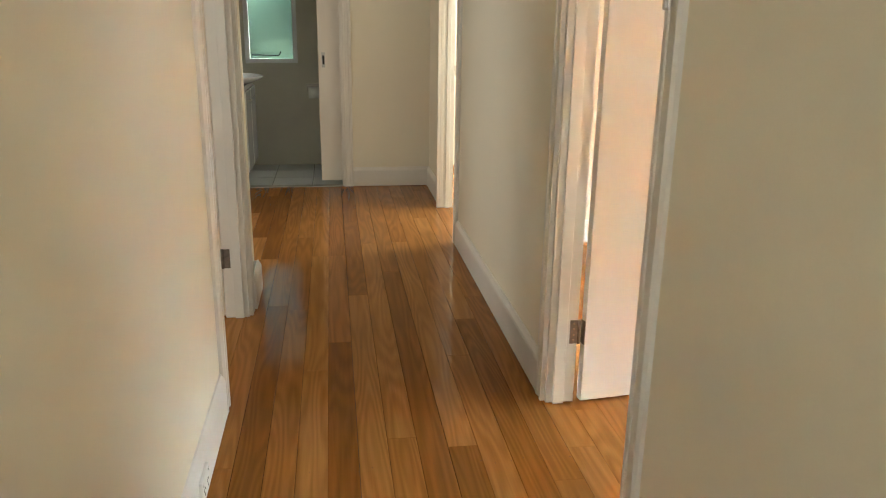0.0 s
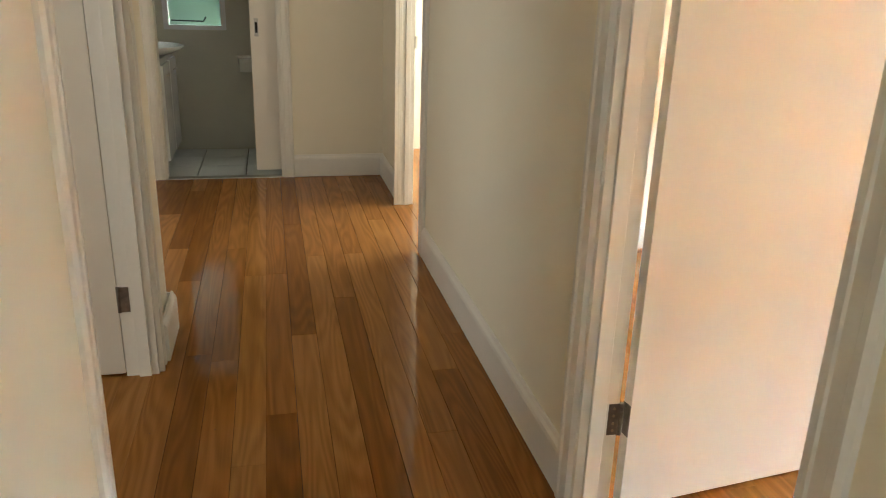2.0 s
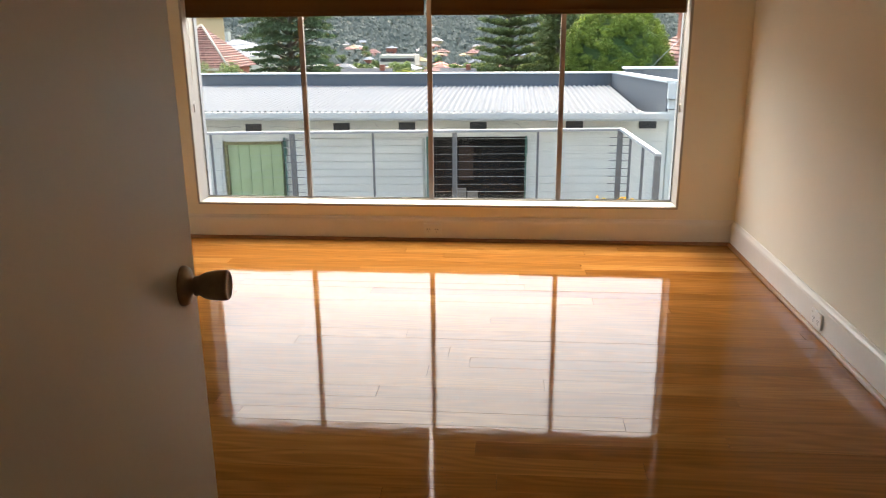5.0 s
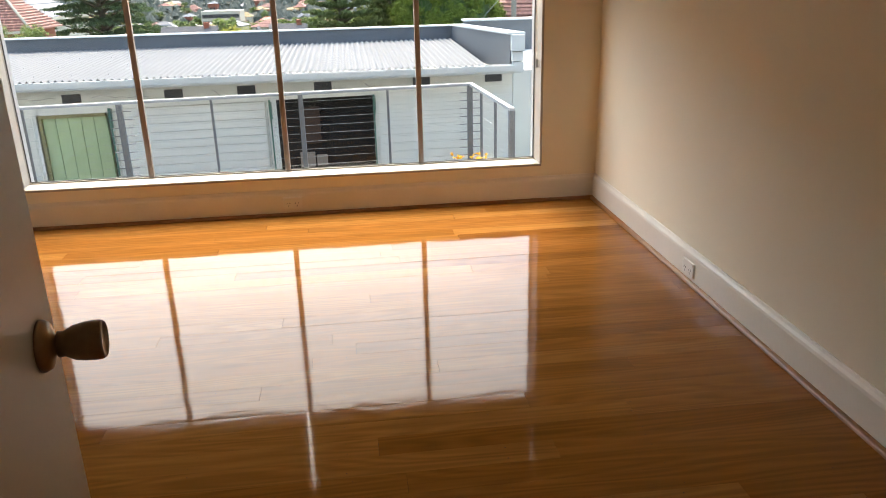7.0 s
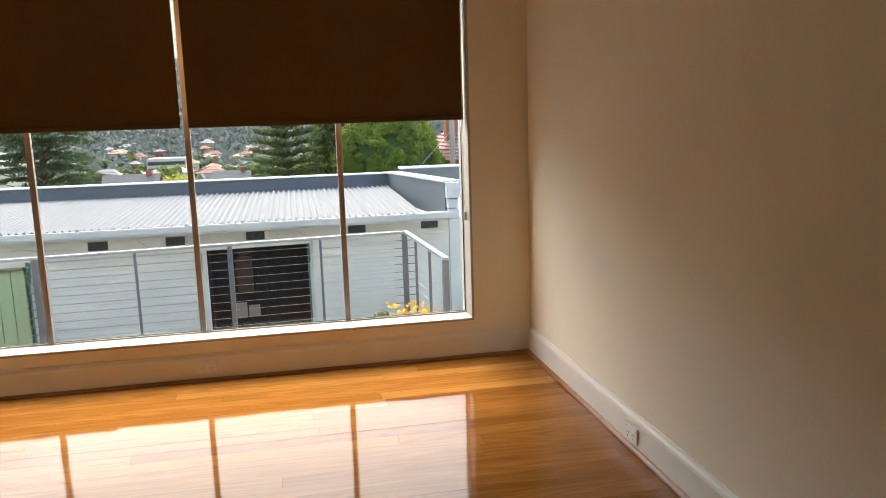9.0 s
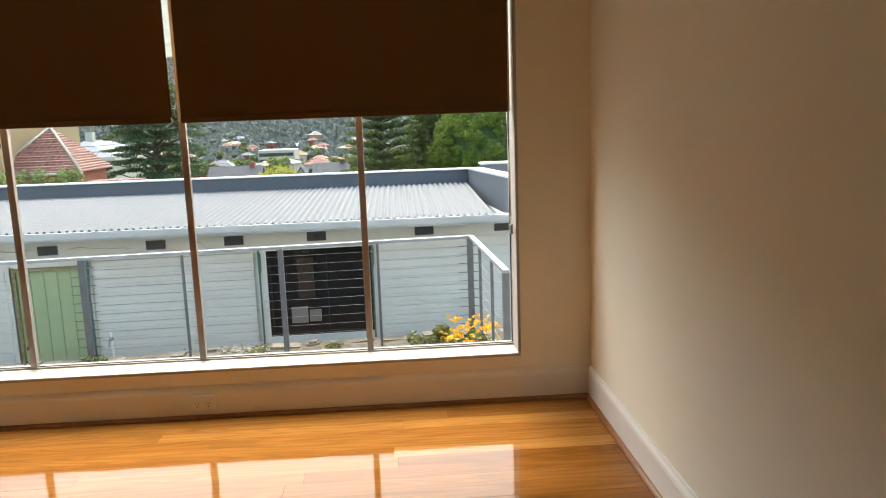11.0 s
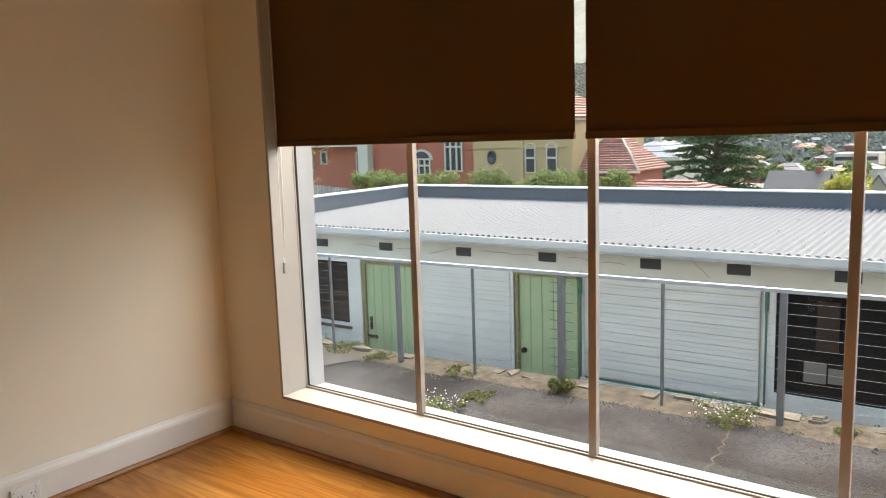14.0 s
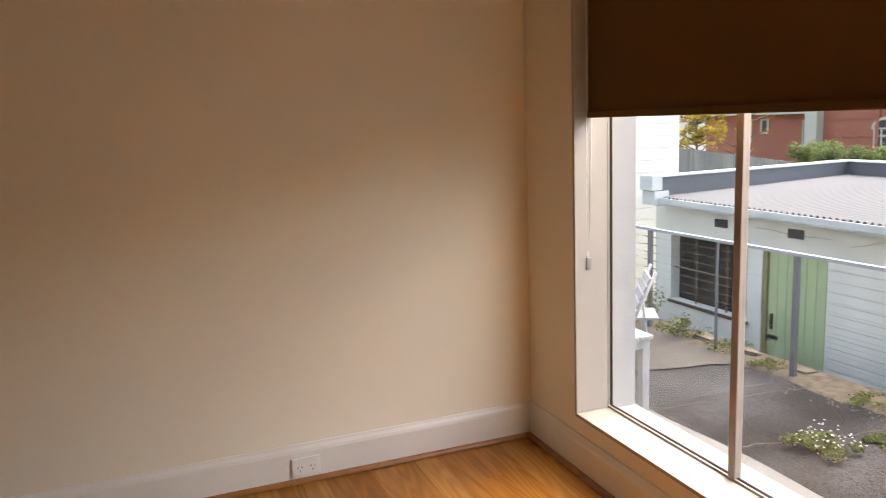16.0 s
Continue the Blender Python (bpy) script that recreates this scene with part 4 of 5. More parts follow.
# neighbouring white outbuilding and the wall past the shed's other end
nb = thing("outbuilding", (11, 13, -2.3), "white painted weatherboard outbuilding", "building")
part("wall", boxes((-3.2, 0.0, -1.9, 2.5, 0.0, 6.5)), M["shedboard"], nb)
for k in range(30):
    part("board", boxes((-3.2, 0.012, -1.925, -1.9, 0.5 + 0.17 * k, 0.665 + 0.17 * k), bevel=0.004), M["shedboard"], nb)
nb2 = thing("garage", (10.6, -1.4, -2.3), "white painted garage, its doorway closed by a near-black shade sheet", "building")
part("wall", boxes((-0.2, 3.0, 0.25, 1.85, 0.0, 2.52), (-0.2, 3.0, -4.0, -0.85, 0.0, 2.52), (0.0, 3.0, -0.85, 0.25, 2.30, 2.52)), M["shed"], nb2)
# near-black sheet whose colour paints the dim garage interior
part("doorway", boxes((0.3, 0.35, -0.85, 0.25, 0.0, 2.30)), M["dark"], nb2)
part("door_edge", boxes((-0.24, -0.2, 0.20, 0.25, 0.4, 2.3)), M["dgreen"], nb2)
part("parapet", boxes((2.5, 2.7, -4.0, 2.05, 2.45, 2.985)), M["parapet"], nb2)
part("capping", boxes((2.46, 2.74, -4.0, 2.07, 2.985, 3.012)), M["gutter"], nb2)

# ---- balustrade ----
RX = 8.741
rail = thing("balustrade", (RX, 5, -0.8), "galvanised steel balustrade with thin horizontal wires", "railing")
rm = Matrix.Translation((-RX, -5, 0.8))


def rp(name, bm, mat, parent=None, label=""):
    bmesh.ops.transform(bm, matrix=rm, verts=bm.verts)
    return part(name, bm, mat, parent or rail, label)


def rail_z(y):
    return 0.293 - 0.0125 * (y - 1.27)


b = bmesh.new()
pr = [(-0.022, -0.014), (0.022, -0.014), (0.022, 0.014), (-0.022, 0.014)]
r0 = [b.verts.new((RX + u, 1.25, rail_z(1.25) + w)) for u, w in pr]
r1 = [b.verts.new((RX + u, 9.6, rail_z(9.6) + w)) for u, w in pr]
for i in range(4):
    b.faces.new((r0[i], r0[(i + 1) % 4], r1[(i + 1) % 4], r1[i]))
b.faces.new(r0[::-1]), b.faces.new(r1)
bmesh.ops.recalc_face_normals(b, faces=b.faces)
rp("top_rail", b, M["galv"], None, "flat galvanised top rail")
b = bmesh.new()
for (xa, ya), (xb, yb) in (((RX, 1.262), (7.06, 1.18)),):
    vs = [b.verts.new((x, y + u, rail_z(1.27) + w)) for x, y in ((xa, ya), (xb, yb)) for u, w in pr]
    for i in range(4):
        b.faces.new((vs[i], vs[(i + 1) % 4], vs[4 + (i + 1) % 4], vs[4 + i]))
    b.faces.new(vs[3::-1]), b.faces.new(vs[4:])
bmesh.ops.recalc_face_normals(b, faces=b.faces)
rp("top_rail", b, M["galv"])
# stout posts and slim wire spacers along the run
for yp, w in ((1.275, 0.028), (2.14, 0.012), (3.035, 0.024), (3.93, 0.012), (4.83, 0.028), (5.755, 0.012), (6.67, 0.024), (7.62, 0.012), (8.65, 0.024), (9.5, 0.024)):
    rp("post", boxes((RX - w * 0.8, RX + w * 0.8, yp - w, yp + w, yard_z(yp) - 0.05, rail_z(yp) - 0.01), bevel=0.002), M["poststeel"], None)
for xp, w in ((8.25, 0.012), (7.66, 0.012), (7.08, 0.026)):
    yy = 1.262 + (xp - RX) * 0.0488
    rp("post", boxes((xp - w, xp + w, yy - w, yy + w, -0.78, rail_z(1.2) - 0.01), bevel=0.002), M["poststeel"], None)
for k in range(11):
    dz = 0.085 + 0.083 * k
    rp("wire", rod((RX, 1.27, rail_z(1.27) - dz), (RX, 9.55, rail_z(9.55) - dz), 0.0014, seg=5), M["wire"])
    rp("wire", rod((RX, 1.262, rail_z(1.27) - dz), (7.08, 1.18, rail_z(1.27) - dz), 0.0014, seg=5), M["wire"])
b = bmesh.new()
for yp in (1.275, 4.83, 8.65):
    for k in range(11):
        dz = 0.085 + 0.083 * k
        for s in (-1, 1):
            rod((RX, yp + s * 0.03, rail_z(yp) - dz), (RX, yp + s * 0.11, rail_z(yp) - dz), 0.0045, seg=6, bm=b)
tagged(rp("tensioners", b, M["poststeel"]), kind="stuff")

# broken stone kerb along the edge
kerb = thing("kerb", (8.9, 5, -0.8), "broken mossy stone kerb along the edge of the yard", "kerb", kind="structure")
rng = random.Random(4)
y = 0.6
while y < 10.5:
    ln = rng.uniform(0.14, 0.42)
    bb = bmesh.new()
    bmesh.ops.create_cube(bb, size=1)
    for v in bb.verts:
        v.co = Vector((v.co.x * rng.uniform(0.12, 0.26), v.co.y * (ln - rng.uniform(0.0, 0.1)), v.co.z * 0.5)) + Vector((rng.uniform(-0.03, 0.03), 0, rng.uniform(-0.03, 0.025)))
    bmesh.ops.bevel(bb, geom=list(bb.edges), offset=0.025, segments=2, affect="EDGES")
    bmesh.ops.transform(bb, matrix=Matrix.Translation((rng.uniform(-0.02, 0.05), y + ln / 2 - 5, yard_z(y) + 0.8 - 0.226 + rng.uniform(-0.03, 0.025))), verts=bb.verts)
    part("stone", bb, M["stone"], kerb)
    y += ln


# ---- plants in the yard ----
def leaves(b, centre, radius, count, size, rng, squash=1.0, shell=0.0, up=0.3):
    """Adds small leaf blades round a centre to a list of verts and faces."""
    V, F = b
    cx, cy, cz = centre
    for _ in range(count):
        while True:
            d = Vector((rng.uniform(-1, 1), rng.uniform(-1, 1), rng.uniform(-1, 1)))
            if shell < d.length < 1:
                break
        p = Vector((cx + d.x * radius, cy + d.y * radius, cz + d.z * radius * squash))
        n = (d + Vector((rng.uniform(-0.7, 0.7), rng.uniform(-0.7, 0.7), up + rng.uniform(-0.5, 0.5)))).normalized()
        t = n.orthogonal().normalized()
        t.rotate(Matrix.Rotation(rng.uniform(0, 6.28), 3, n))
        s = n.cross(t)
        a = size * rng.uniform(0.6, 1.4)
        k = len(V)
        V += [p - t * a, p + s * a * 0.45, p + t * a, p - s * a * 0.45 + n * a * 0.25]
        F += [(k, k + 1, k + 2), (k, k + 2, k + 3)]


def leaf_part(name, b, mat, parent, label=""):
    me = bpy.data.meshes.new(name)
    me.from_pydata([tuple(v) for v in b[0]], [], b[1])
    me.materials.append(mat)
    ob = new(name, me)
    ob.parent = parent
    if label:
        tagged(ob, label)
    return ob


def weed(x, y, r, h, count, flowers, seed, label, petal="petal_white", size=0.022, nflower=0, z=None):
    rng = random.Random(seed)
    root = thing("weed", (x, y, yard_z(y) if z is None else z), label, "plant", "weeds in the yard")
    b = ([], [])
    for _ in range(11):
        leaves(b, (rng.uniform(-0.8, 0.8) * r, rng.uniform(-0.8, 0.8) * r, h * rng.uniform(0.2, 0.7)), r * rng.uniform(0.2, 0.42), count // 13, size, rng, squash=h / r * 0.8)
    leaf_part("foliage", b, M["leaf_weed"], root)
    st = bmesh.new()
    for _ in range(8):
        rod((rng.uniform(-0.2, 0.2) * r, rng.uniform(-0.2, 0.2) * r, -0.01), (rng.uniform(-0.8, 0.8) * r, rng.uniform(-0.8, 0.8) * r, h * 0.8), 0.003, 0.002, 5, st)
    part("stems", st, M["leaf_weed"], root)
    if nflower:
        f = ([], [])
        for _ in range(nflower):
            c = (rng.uniform(-0.95, 0.95) * r, rng.uniform(-0.95, 0.95) * r, h * rng.uniform(0.5, 1.15))
            leaves(f, c, flowers, 7, flowers, rng, squash=0.5, up=1.0)
        leaf_part("flowers", f, M[petal], root)
    return root


weed(7.77, 5.46, 0.20, 0.12, 1500, 0.0065, 1, "low weed with tiny white daisies in the asphalt", nflower=60, size=0.013)
weed(8.20, 5.33, 0.15, 0.06, 600, 0, 2, "small green weed in an asphalt crack", size=0.013)
weed(8.70, 4.82, 0.15, 0.14, 420, 0, 3, "bushy green weed at the foot of a railing post", size=0.03)
weed(8.70, 3.40, 0.26, 0.12, 900, 0.007, 4, "straggling weed with white daisies by the kerb", nflower=80, size=0.012)
weed(8.78, 8.15, 0.30, 0.26, 620, 0.006, 5, "straggling grey-green weed by the kerb", nflower=20, size=0.018)
weed(8.78, 6.95, 0.18, 0.06, 600, 0, 6, "low green weed along the kerb", size=0.012)
weed(8.80, 2.62, 0.12, 0.06, 400, 0, 7, "low green weed along the kerb", size=0.012)
weed(8.80, 8.85, 0.32, 0.42, 800, 0, 8, "straggling grey-green weed by the kerb", size=0.02)
weed(8.85, 7.55, 0.22, 0.10, 500, 0, 11, "low dry weed along the kerb", size=0.014)
weed(8.75, 5.9, 0.20, 0.06, 420, 0, 12, "low green weed along the kerb", size=0.012)
weed(8.35, 1.72, 0.16, 0.24, 420, 0, 9, "bushy dark green plant beside the marigolds", size=0.03)
weed(8.18, 1.38, 0.28, 0.33, 1500, 0.019, 10, "clump of orange and yellow marigolds beside the railing", petal="petal_gold", nflower=95, size=0.028)

# green shrubs outside the bathroom window
for k in range(4):
    rng = random.Random(90 + k)
    sh = thing("shrub", (-1.5 + 0.75 * k, 9.0 + 0.2 * (k % 2), ground_z(0, 9)), "dense green shrub outside the bathroom window", "shrub", "shrubs by the bathroom")
    b = ([], [])
    for _ in range(40):
        leaves(b, (rng.uniform(-0.5, 0.5), rng.uniform(-0.4, 0.4), rng.uniform(0.6, 4.2)), 0.4, 60, 0.06, rng)
    leaf_part("foliage", b, M["leaf_mid"], sh)
    part("stem", rod((0, 0, 0), (0, 0, 4.0), 0.05, 0.02), M["bark"], sh)

M["dirt"] = material("dark_dirt", (0.075, 0.065, 0.05), 0.95, vary=0.5, scale=6, bump=0.6, fine=60)
# cracks in the asphalt, filled with dirt
for (xa, ya), (xb, yb), seed in (((6.2, 3.05), (8.85, 3.36), 1), ((5.8, 6.1), (8.8, 5.4), 2), ((7.0, 6.6), (8.8, 6.4), 3)):
    rng = random.Random(seed)
    V, F, n = [], [], 40
    for k in range(n + 1):
        x, y = xa + (xb - xa) * k / n, ya + (yb - ya) * k / n + rng.uniform(-0.03, 0.03)
        w = rng.uniform(0.003, 0.010)
        V += [(x, y - w, yard_z(y) + 0.004), (x, y + w, yard_z(y) + 0.004)]
        if k:
            F.append((2 * k - 2, 2 * k, 2 * k + 1, 2 * k - 1))
    me = bpy.data.meshes.new("asphalt_crack")
    me.from_pydata(V, [], F)
    me.materials.append(M["dirt"])
    tagged(new("asphalt_crack", me), "dirt-filled crack across the worn asphalt", "crack", kind="structure")

M["concrete"] = material("worn_grey_concrete", (0.16, 0.158, 0.152), 0.9, vary=0.35, scale=2.5, bump=0.5, fine=70)
V, F = [], []
for k in range(91):
    y = -3.0 + 12.5 * k / 90
    edge = 7.24 + 0.05 * noise.noise((y * 0.8, 5, 0)) + 0.012 * noise.noise((y * 6, 9, 0))
    V += [(5.62, y, yard_z(y) + 0.006), (edge, y, yard_z(y) + 0.006)]
    if k:
        F.append((2 * k - 2, 2 * k - 1, 2 * k + 1, 2 * k))
me = bpy.data.meshes.new("concrete_apron")
me.from_pydata(V, [], F)
me.materials.append(M["concrete"])
tagged(new("concrete_apron", me), "strip of worn grey concrete along the foot of the house", "concrete", kind="structure")
V, F = [], []
for k in range(61):
    x = 6.4 + 2.35 * k / 60
    edge = 7.62 - 0.55 * ((x - 6.4) / 2.35) ** 2 + 0.07 * noise.noise((x * 2.2, 1, 0)) + 0.02 * noise.noise((x * 9, 4, 0))
    V += [(x, edge, yard_z(edge) + 0.010), (x, 11.0, yard_z(11.0) + 0.010)]
    if k:
        F.append((2 * k - 2, 2 * k, 2 * k + 1, 2 * k - 1))
me = bpy.data.meshes.new("concrete_slab")
me.from_pydata(V, [], F)
M["slab"] = material("pale_stained_concrete", (0.082, 0.078, 0.07), 0.95, vary=0.5, scale=3.0, bump=0.5, fine=45)
me.materials.append(M["slab"])
tagged(new("concrete_slab", me), "pale stained concrete slab with a ragged broken edge", "concrete", kind="structure")

# dirt strip with a ragged edge
rng = random.Random(17)
V, F = [], []
for k in range(181):
    y = 0.6 + 9.6 * k / 180
    V += [(8.62 + 0.09 * noise.noise((y * 1.7, 0, 0)) + rng.uniform(-0.02, 0.02), y, yard_z(y) + 0.003), (8.82, y, yard_z(y) + 0.02 + 0.02 * noise.noise((y * 5, 3, 0))), (9.03, y, yard_z(y) + 0.012)]
    if k:
        n = 3 * k
        F += [(n - 3, n - 2, n + 1, n), (n - 2, n - 1, n + 2, n + 1)]
me = bpy.data.meshes.new("dirt_strip")
me.from_pydata(V, [], F)
me.materials.append(M["soil"])
tagged(new("dirt_strip", me), "strip of brown dirt and moss along the kerb", "dirt", kind="structure")

# gravelly dirt along the kerb
rng = random.Random(3)
V, F = [], []
for _ in range(2600):
    x, y, s = 8.76 + rng.gauss(0, 0.12), rng.uniform(0.8, 10), rng.uniform(0.005, 0.017)
    k, z = len(V), yard_z(y)
    V += [(x - s, y - s, z), (x + s, y - s * 0.6, z), (x + s * 0.5, y + s, z), (x, y, z + s * 1.1)]
    F += [(k, k + 1, k + 3), (k + 1, k + 2, k + 3), (k + 2, k, k + 3)]
me = bpy.data.meshes.new("gravel")
me.from_pydata(V, [], F)
me.materials.append(M["stone"])
tagged(new("gravel", me), "loose gravel and dirt along the kerb", "gravel", kind="stuff")

# white garden table and folded chair against the house
tb = thing("garden_table", (6.75, 6.88, yard_z(6.9)), "white painted slatted garden table in the yard", "table")
for k in range(6):
    part("slat", boxes((-0.36 + 0.12 * k, -0.25 + 0.12 * k, -0.5, 0.5, 0.655, 0.68), bevel=0.004), M["oldpaint"], tb)
part("apron", boxes((-0.34, 0.34, -0.47, -0.445, 0.58, 0.655), (-0.34, 0.34, 0.445, 0.47, 0.58, 0.655)), M["oldpaint"], tb)
for x in (-0.31, 0.31):
    for y in (-0.44, 0.44):
        part("leg", boxes((x - 0.03, x + 0.03, y - 0.03, y + 0.03, 0, 0.58), bevel=0.004), M["oldpaint"], tb)
ch = thing("folding_chair", (7.80, 7.98, yard_z(8)), "white slatted folding chair leaning in the yard", "chair", turn=-30)
cm = pose(0, 0, 0.02, 0, 24, 0)
for k in range(5):
    bm_ = boxes((-0.012, 0.012, -0.21, 0.21, 0.45 + 0.085 * k, 0.51 + 0.085 * k), bevel=0.003)
    bmesh.ops.transform(bm_, matrix=cm, verts=bm_.verts)
    part("slat", bm_, M["oldpaint"], ch)
for y in (-0.2, 0.2):
    part("leg", rod(cm @ Vector((0.02, y, 0)), cm @ Vector((0.02, y, 0.92)), 0.016), M["oldpaint"], ch)
    part("leg", rod((0.34, y * 0.85, 0), cm @ Vector((0.03, y * 0.85, 0.62)), 0.014), M["oldpaint"], ch)
part("seat", boxes((0.06, 0.42, -0.19, 0.19, 0.40, 0.425), bevel=0.004), M["oldpaint"], ch)

# ---- neighbouring houses ----
def far_window(parent, x, y, z, w, h, cols=2, rows=2, arch=False, frame=0.09):
    """A window on a wall that faces -x, its frame proud of the wall and its panes set back."""
    fw = part("window", boxes((x - 0.10, x - 0.01, y - w / 2, y + w / 2, z - frame, z), (x - 0.10, x - 0.01, y - w / 2, y + w / 2, z + h, z + h + frame), (x - 0.10, x - 0.01, y - w / 2, y - w / 2 + frame, z, z + h), (x - 0.10, x - 0.01, y + w / 2 - frame, y + w / 2, z, z + h)), M["farwhite"], parent, "white framed window")
    for i in range(1, cols):
        yy = y - w / 2 + w * i / cols
        part("glazing_bar", boxes((x - 0.09, x - 0.02, yy - 0.05, yy + 0.05, z, z + h)), M["farwhite"], fw)
    for j in range(1, rows):
        zz = z + h * (0.6 if rows == 2 else j / rows)
        part("glazing_bar", boxes((x - 0.088, x - 0.022, y - w / 2 + frame, y + w / 2 - frame, zz - 0.05, zz + 0.05)), M["farwhite"], fw)
    part("pane", boxes((x - 0.05, x - 0.005, y - w / 2 + 0.02, y + w / 2 - 0.02, z, z + h)), M["darkpane"], fw)
    if arch:
        prof = [(w / 2 * math.cos(a), w / 2 * 0.75 * math.sin(a)) for a in (math.pi * k / 10 for k in range(11))]
        m = Matrix(((0, 1, 0, x - 0.09), (1, 0, 0, y), (0, 0, 1, z + h), (0, 0, 0, 1)))
        part("arch_pane", prism(prof, 0.08, m), M["darkpane"], fw)
        ring = prof + [(a * 1.25, c * 1.25 + 0.0) for a, c in prof[::-1]]
        m2 = Matrix(((0, 1, 0, x - 0.11), (1, 0, 0, y), (0, 0, 1, z + h), (0, 0, 0, 1)))
        part("arch_head", prism(ring, 0.1, m2), M["farwhite"], fw)
    return fw


def tile_hip(parent, x0, x1, y0, y1, z0, z1, mat, rows=14, name="roof"):
    """A hipped roof laid in raised courses."""
    b = bmesh.new()
    cx, cy = (x0 + x1) / 2, (y0 + y1) / 2
    rx, ry = (x1 - x0) / 2, (y1 - y0) / 2
    rid = max(0.0, ry - rx) if ry > rx else 0.0
    ridx = max(0.0, rx - ry) if rx > ry else 0.0
    ring = None
    for k in range(rows + 1):
        f = k / rows
        for lift in (0.0, 0.07):
            if k == rows and lift:
                continue
            hx, hy = ridx + (rx - ridx) * (1 - f), rid + (ry - rid) * (1 - f)
            z = z0 + (z1 - z0) * f + lift
            new_ring = [b.verts.new((cx + sx * max(hx, 0.02), cy + sy * max(hy, 0.02), z)) for sx, sy in ((-1, -1), (1, -1), (1, 1), (-1, 1))]
            if ring:
                for i in range(4):
                    b.faces.new((ring[i], ring[(i + 1) % 4], new_ring[(i + 1) % 4], new_ring[i]))
            ring = new_ring
    b.faces.new(ring)
    bmesh.ops.recalc_face_normals(b, faces=b.faces)
    return part(name, b, mat, parent)


bh = thing("brick_house", (38, 30, -4), "two storey red brick house with white framed windows", "house")
part("wall", boxes((0, 10, -4.4, 4.4, 0, 8.5), (1.2, 10, 4.4, 14, 0, 5.2)), M["brick"], bh, "red brick wall")
part("downpipe", boxes((-0.12, -0.02, -0.15, 0.05, 0, 8)), M["brick"], bh)
part("chimney_breast", boxes((-0.5, 0, 3.3, 4.1, 0, 8.5)), M["farwhite"], bh)
tile_hip(bh, 0.6, 10.6, 4.0, 14.6, 5.1, 7.5, M["terracotta"], 10)
part("eave", boxes((0.4, 1.2, 4.4, 14.4, 4.95, 5.15)), M["farwhite"], bh)
part("roof", boxes((-0.5, 10.5, -4.8, 4.8, 8.5, 9.0)), M["terracotta"], bh)
far_window(bh, 0, -0.5, 3.3, 1.3, 0.8, 3, 2, arch=True)
far_window(bh, 0, -2.8, 3.5, 1.25, 2.2, 3, 2)
far_window(bh, 1.2, 5.4, 3.1, 0.8, 1.4, 1, 2)
far_window(bh, 1.2, 10.3, 3.3, 1.1, 1.2, 2, 2)
far_window(bh, 1.2, 8.7, 3.9, 0.6, 0.7, 1, 1)
for k in range(6):
    part("brick_band", boxes((-0.03, 0.0, -4.4, 3.3, 1.0 + 0.9 * k, 1.05 + 0.9 * k)), M["brick"], bh)
th = thing("ochre_house", (37.6, 22.6, -4), "ochre rendered house with tall arched windows", "house")
part("wall", boxes((0, 9, -3.0, 3.0, 0, 6.12)), M["tan"], th, "ochre rendered wall")
part("string_course", boxes((-0.1, 0, -3.05, 3.0, 4.7, 4.85), (-0.08, 0, -3.05, 3.0, 2.9, 3.0)), M["tan"], th)
part("pilaster", boxes((-0.12, 0, -0.2, 0.15, 0, 6.0)), M["tan"], th)
part("pilaster", boxes((-0.12, 0, -3.05, -2.75, 0, 6.0)), M["tan"], th)
far_window(th, 0, -0.6, 3.45, 0.62, 1.2, 1, 2, arch=True, frame=0.06)
far_window(th, 0, -1.85, 3.45, 0.62, 1.2, 1, 2, arch=True, frame=0.06)
part("round_window", lathe([(0.50, 0), (0.50, 0.08), (0.36, 0.10), (0.36, 0.05), (0.01, 0.05)], pose(0, 1.8, 4.22, 0, -90, 0) @ Matrix.Diagonal((0.74, 0.54, 1, 1)), 24), M["darkpane"], th, "oval window")
part("cornice", boxes((-0.3, 9.3, -3.2, 3.2, 6.0, 6.14)), M["farwhite"], th)
tile_hip(th, -0.4, 9.4, -3.3, 3.3, 6.15, 7.5, M["terracotta"], 8)
tr = thing("turret_house", (39.5, 17.9, -4), "low house with a steep terracotta tiled hip roof", "house")
part("wall", boxes((-1.0, 2.6, -1.2, 2.3, 0, 3.5)), M["brick"], tr)
tile_hip(tr, -1.3, 2.9, -1.5, 2.6, 3.45, 5.5, M["terracotta"], 18)
part("ridge_tiles", rod((-1.3, -1.5, 3.5), (0.78, 0.53, 5.55), 0.06, seg=8), M["farwhite"], tr)
part("ridge_tiles", rod((-1.3, 2.6, 3.5), (0.78, 0.57, 5.55), 0.06, seg=8), M["farwhite"], tr)
part("gutter", boxes((-1.42, -1.3, -1.6, 2.65, 3.36, 3.46)), M["farwhite"], tr)
lr = thing("cottage", (36, 14.2, -4), "low cottage with a terracotta tiled roof", "house")
part("wall", boxes((-1.5, 3, -3.0, 3.2, 0, 2.4)), M["brick"], lr)
tile_hip(lr, -2.0, 3.4, -3.4, 3.6, 2.3, 3.18, M["terracotta"], 8)
rr = thing("red_roof_house", (44, -8.4, -4), "brick house with a red tiled roof and chimney", "house")
part("wall", boxes((-2, 4, -3.0, 2.4, 0, 3.4)), M["brick"], rr)
tile_hip(rr, -2.6, 4.6, -3.6, 3.2, 3.3, 6.2, M["terracotta"], 16)
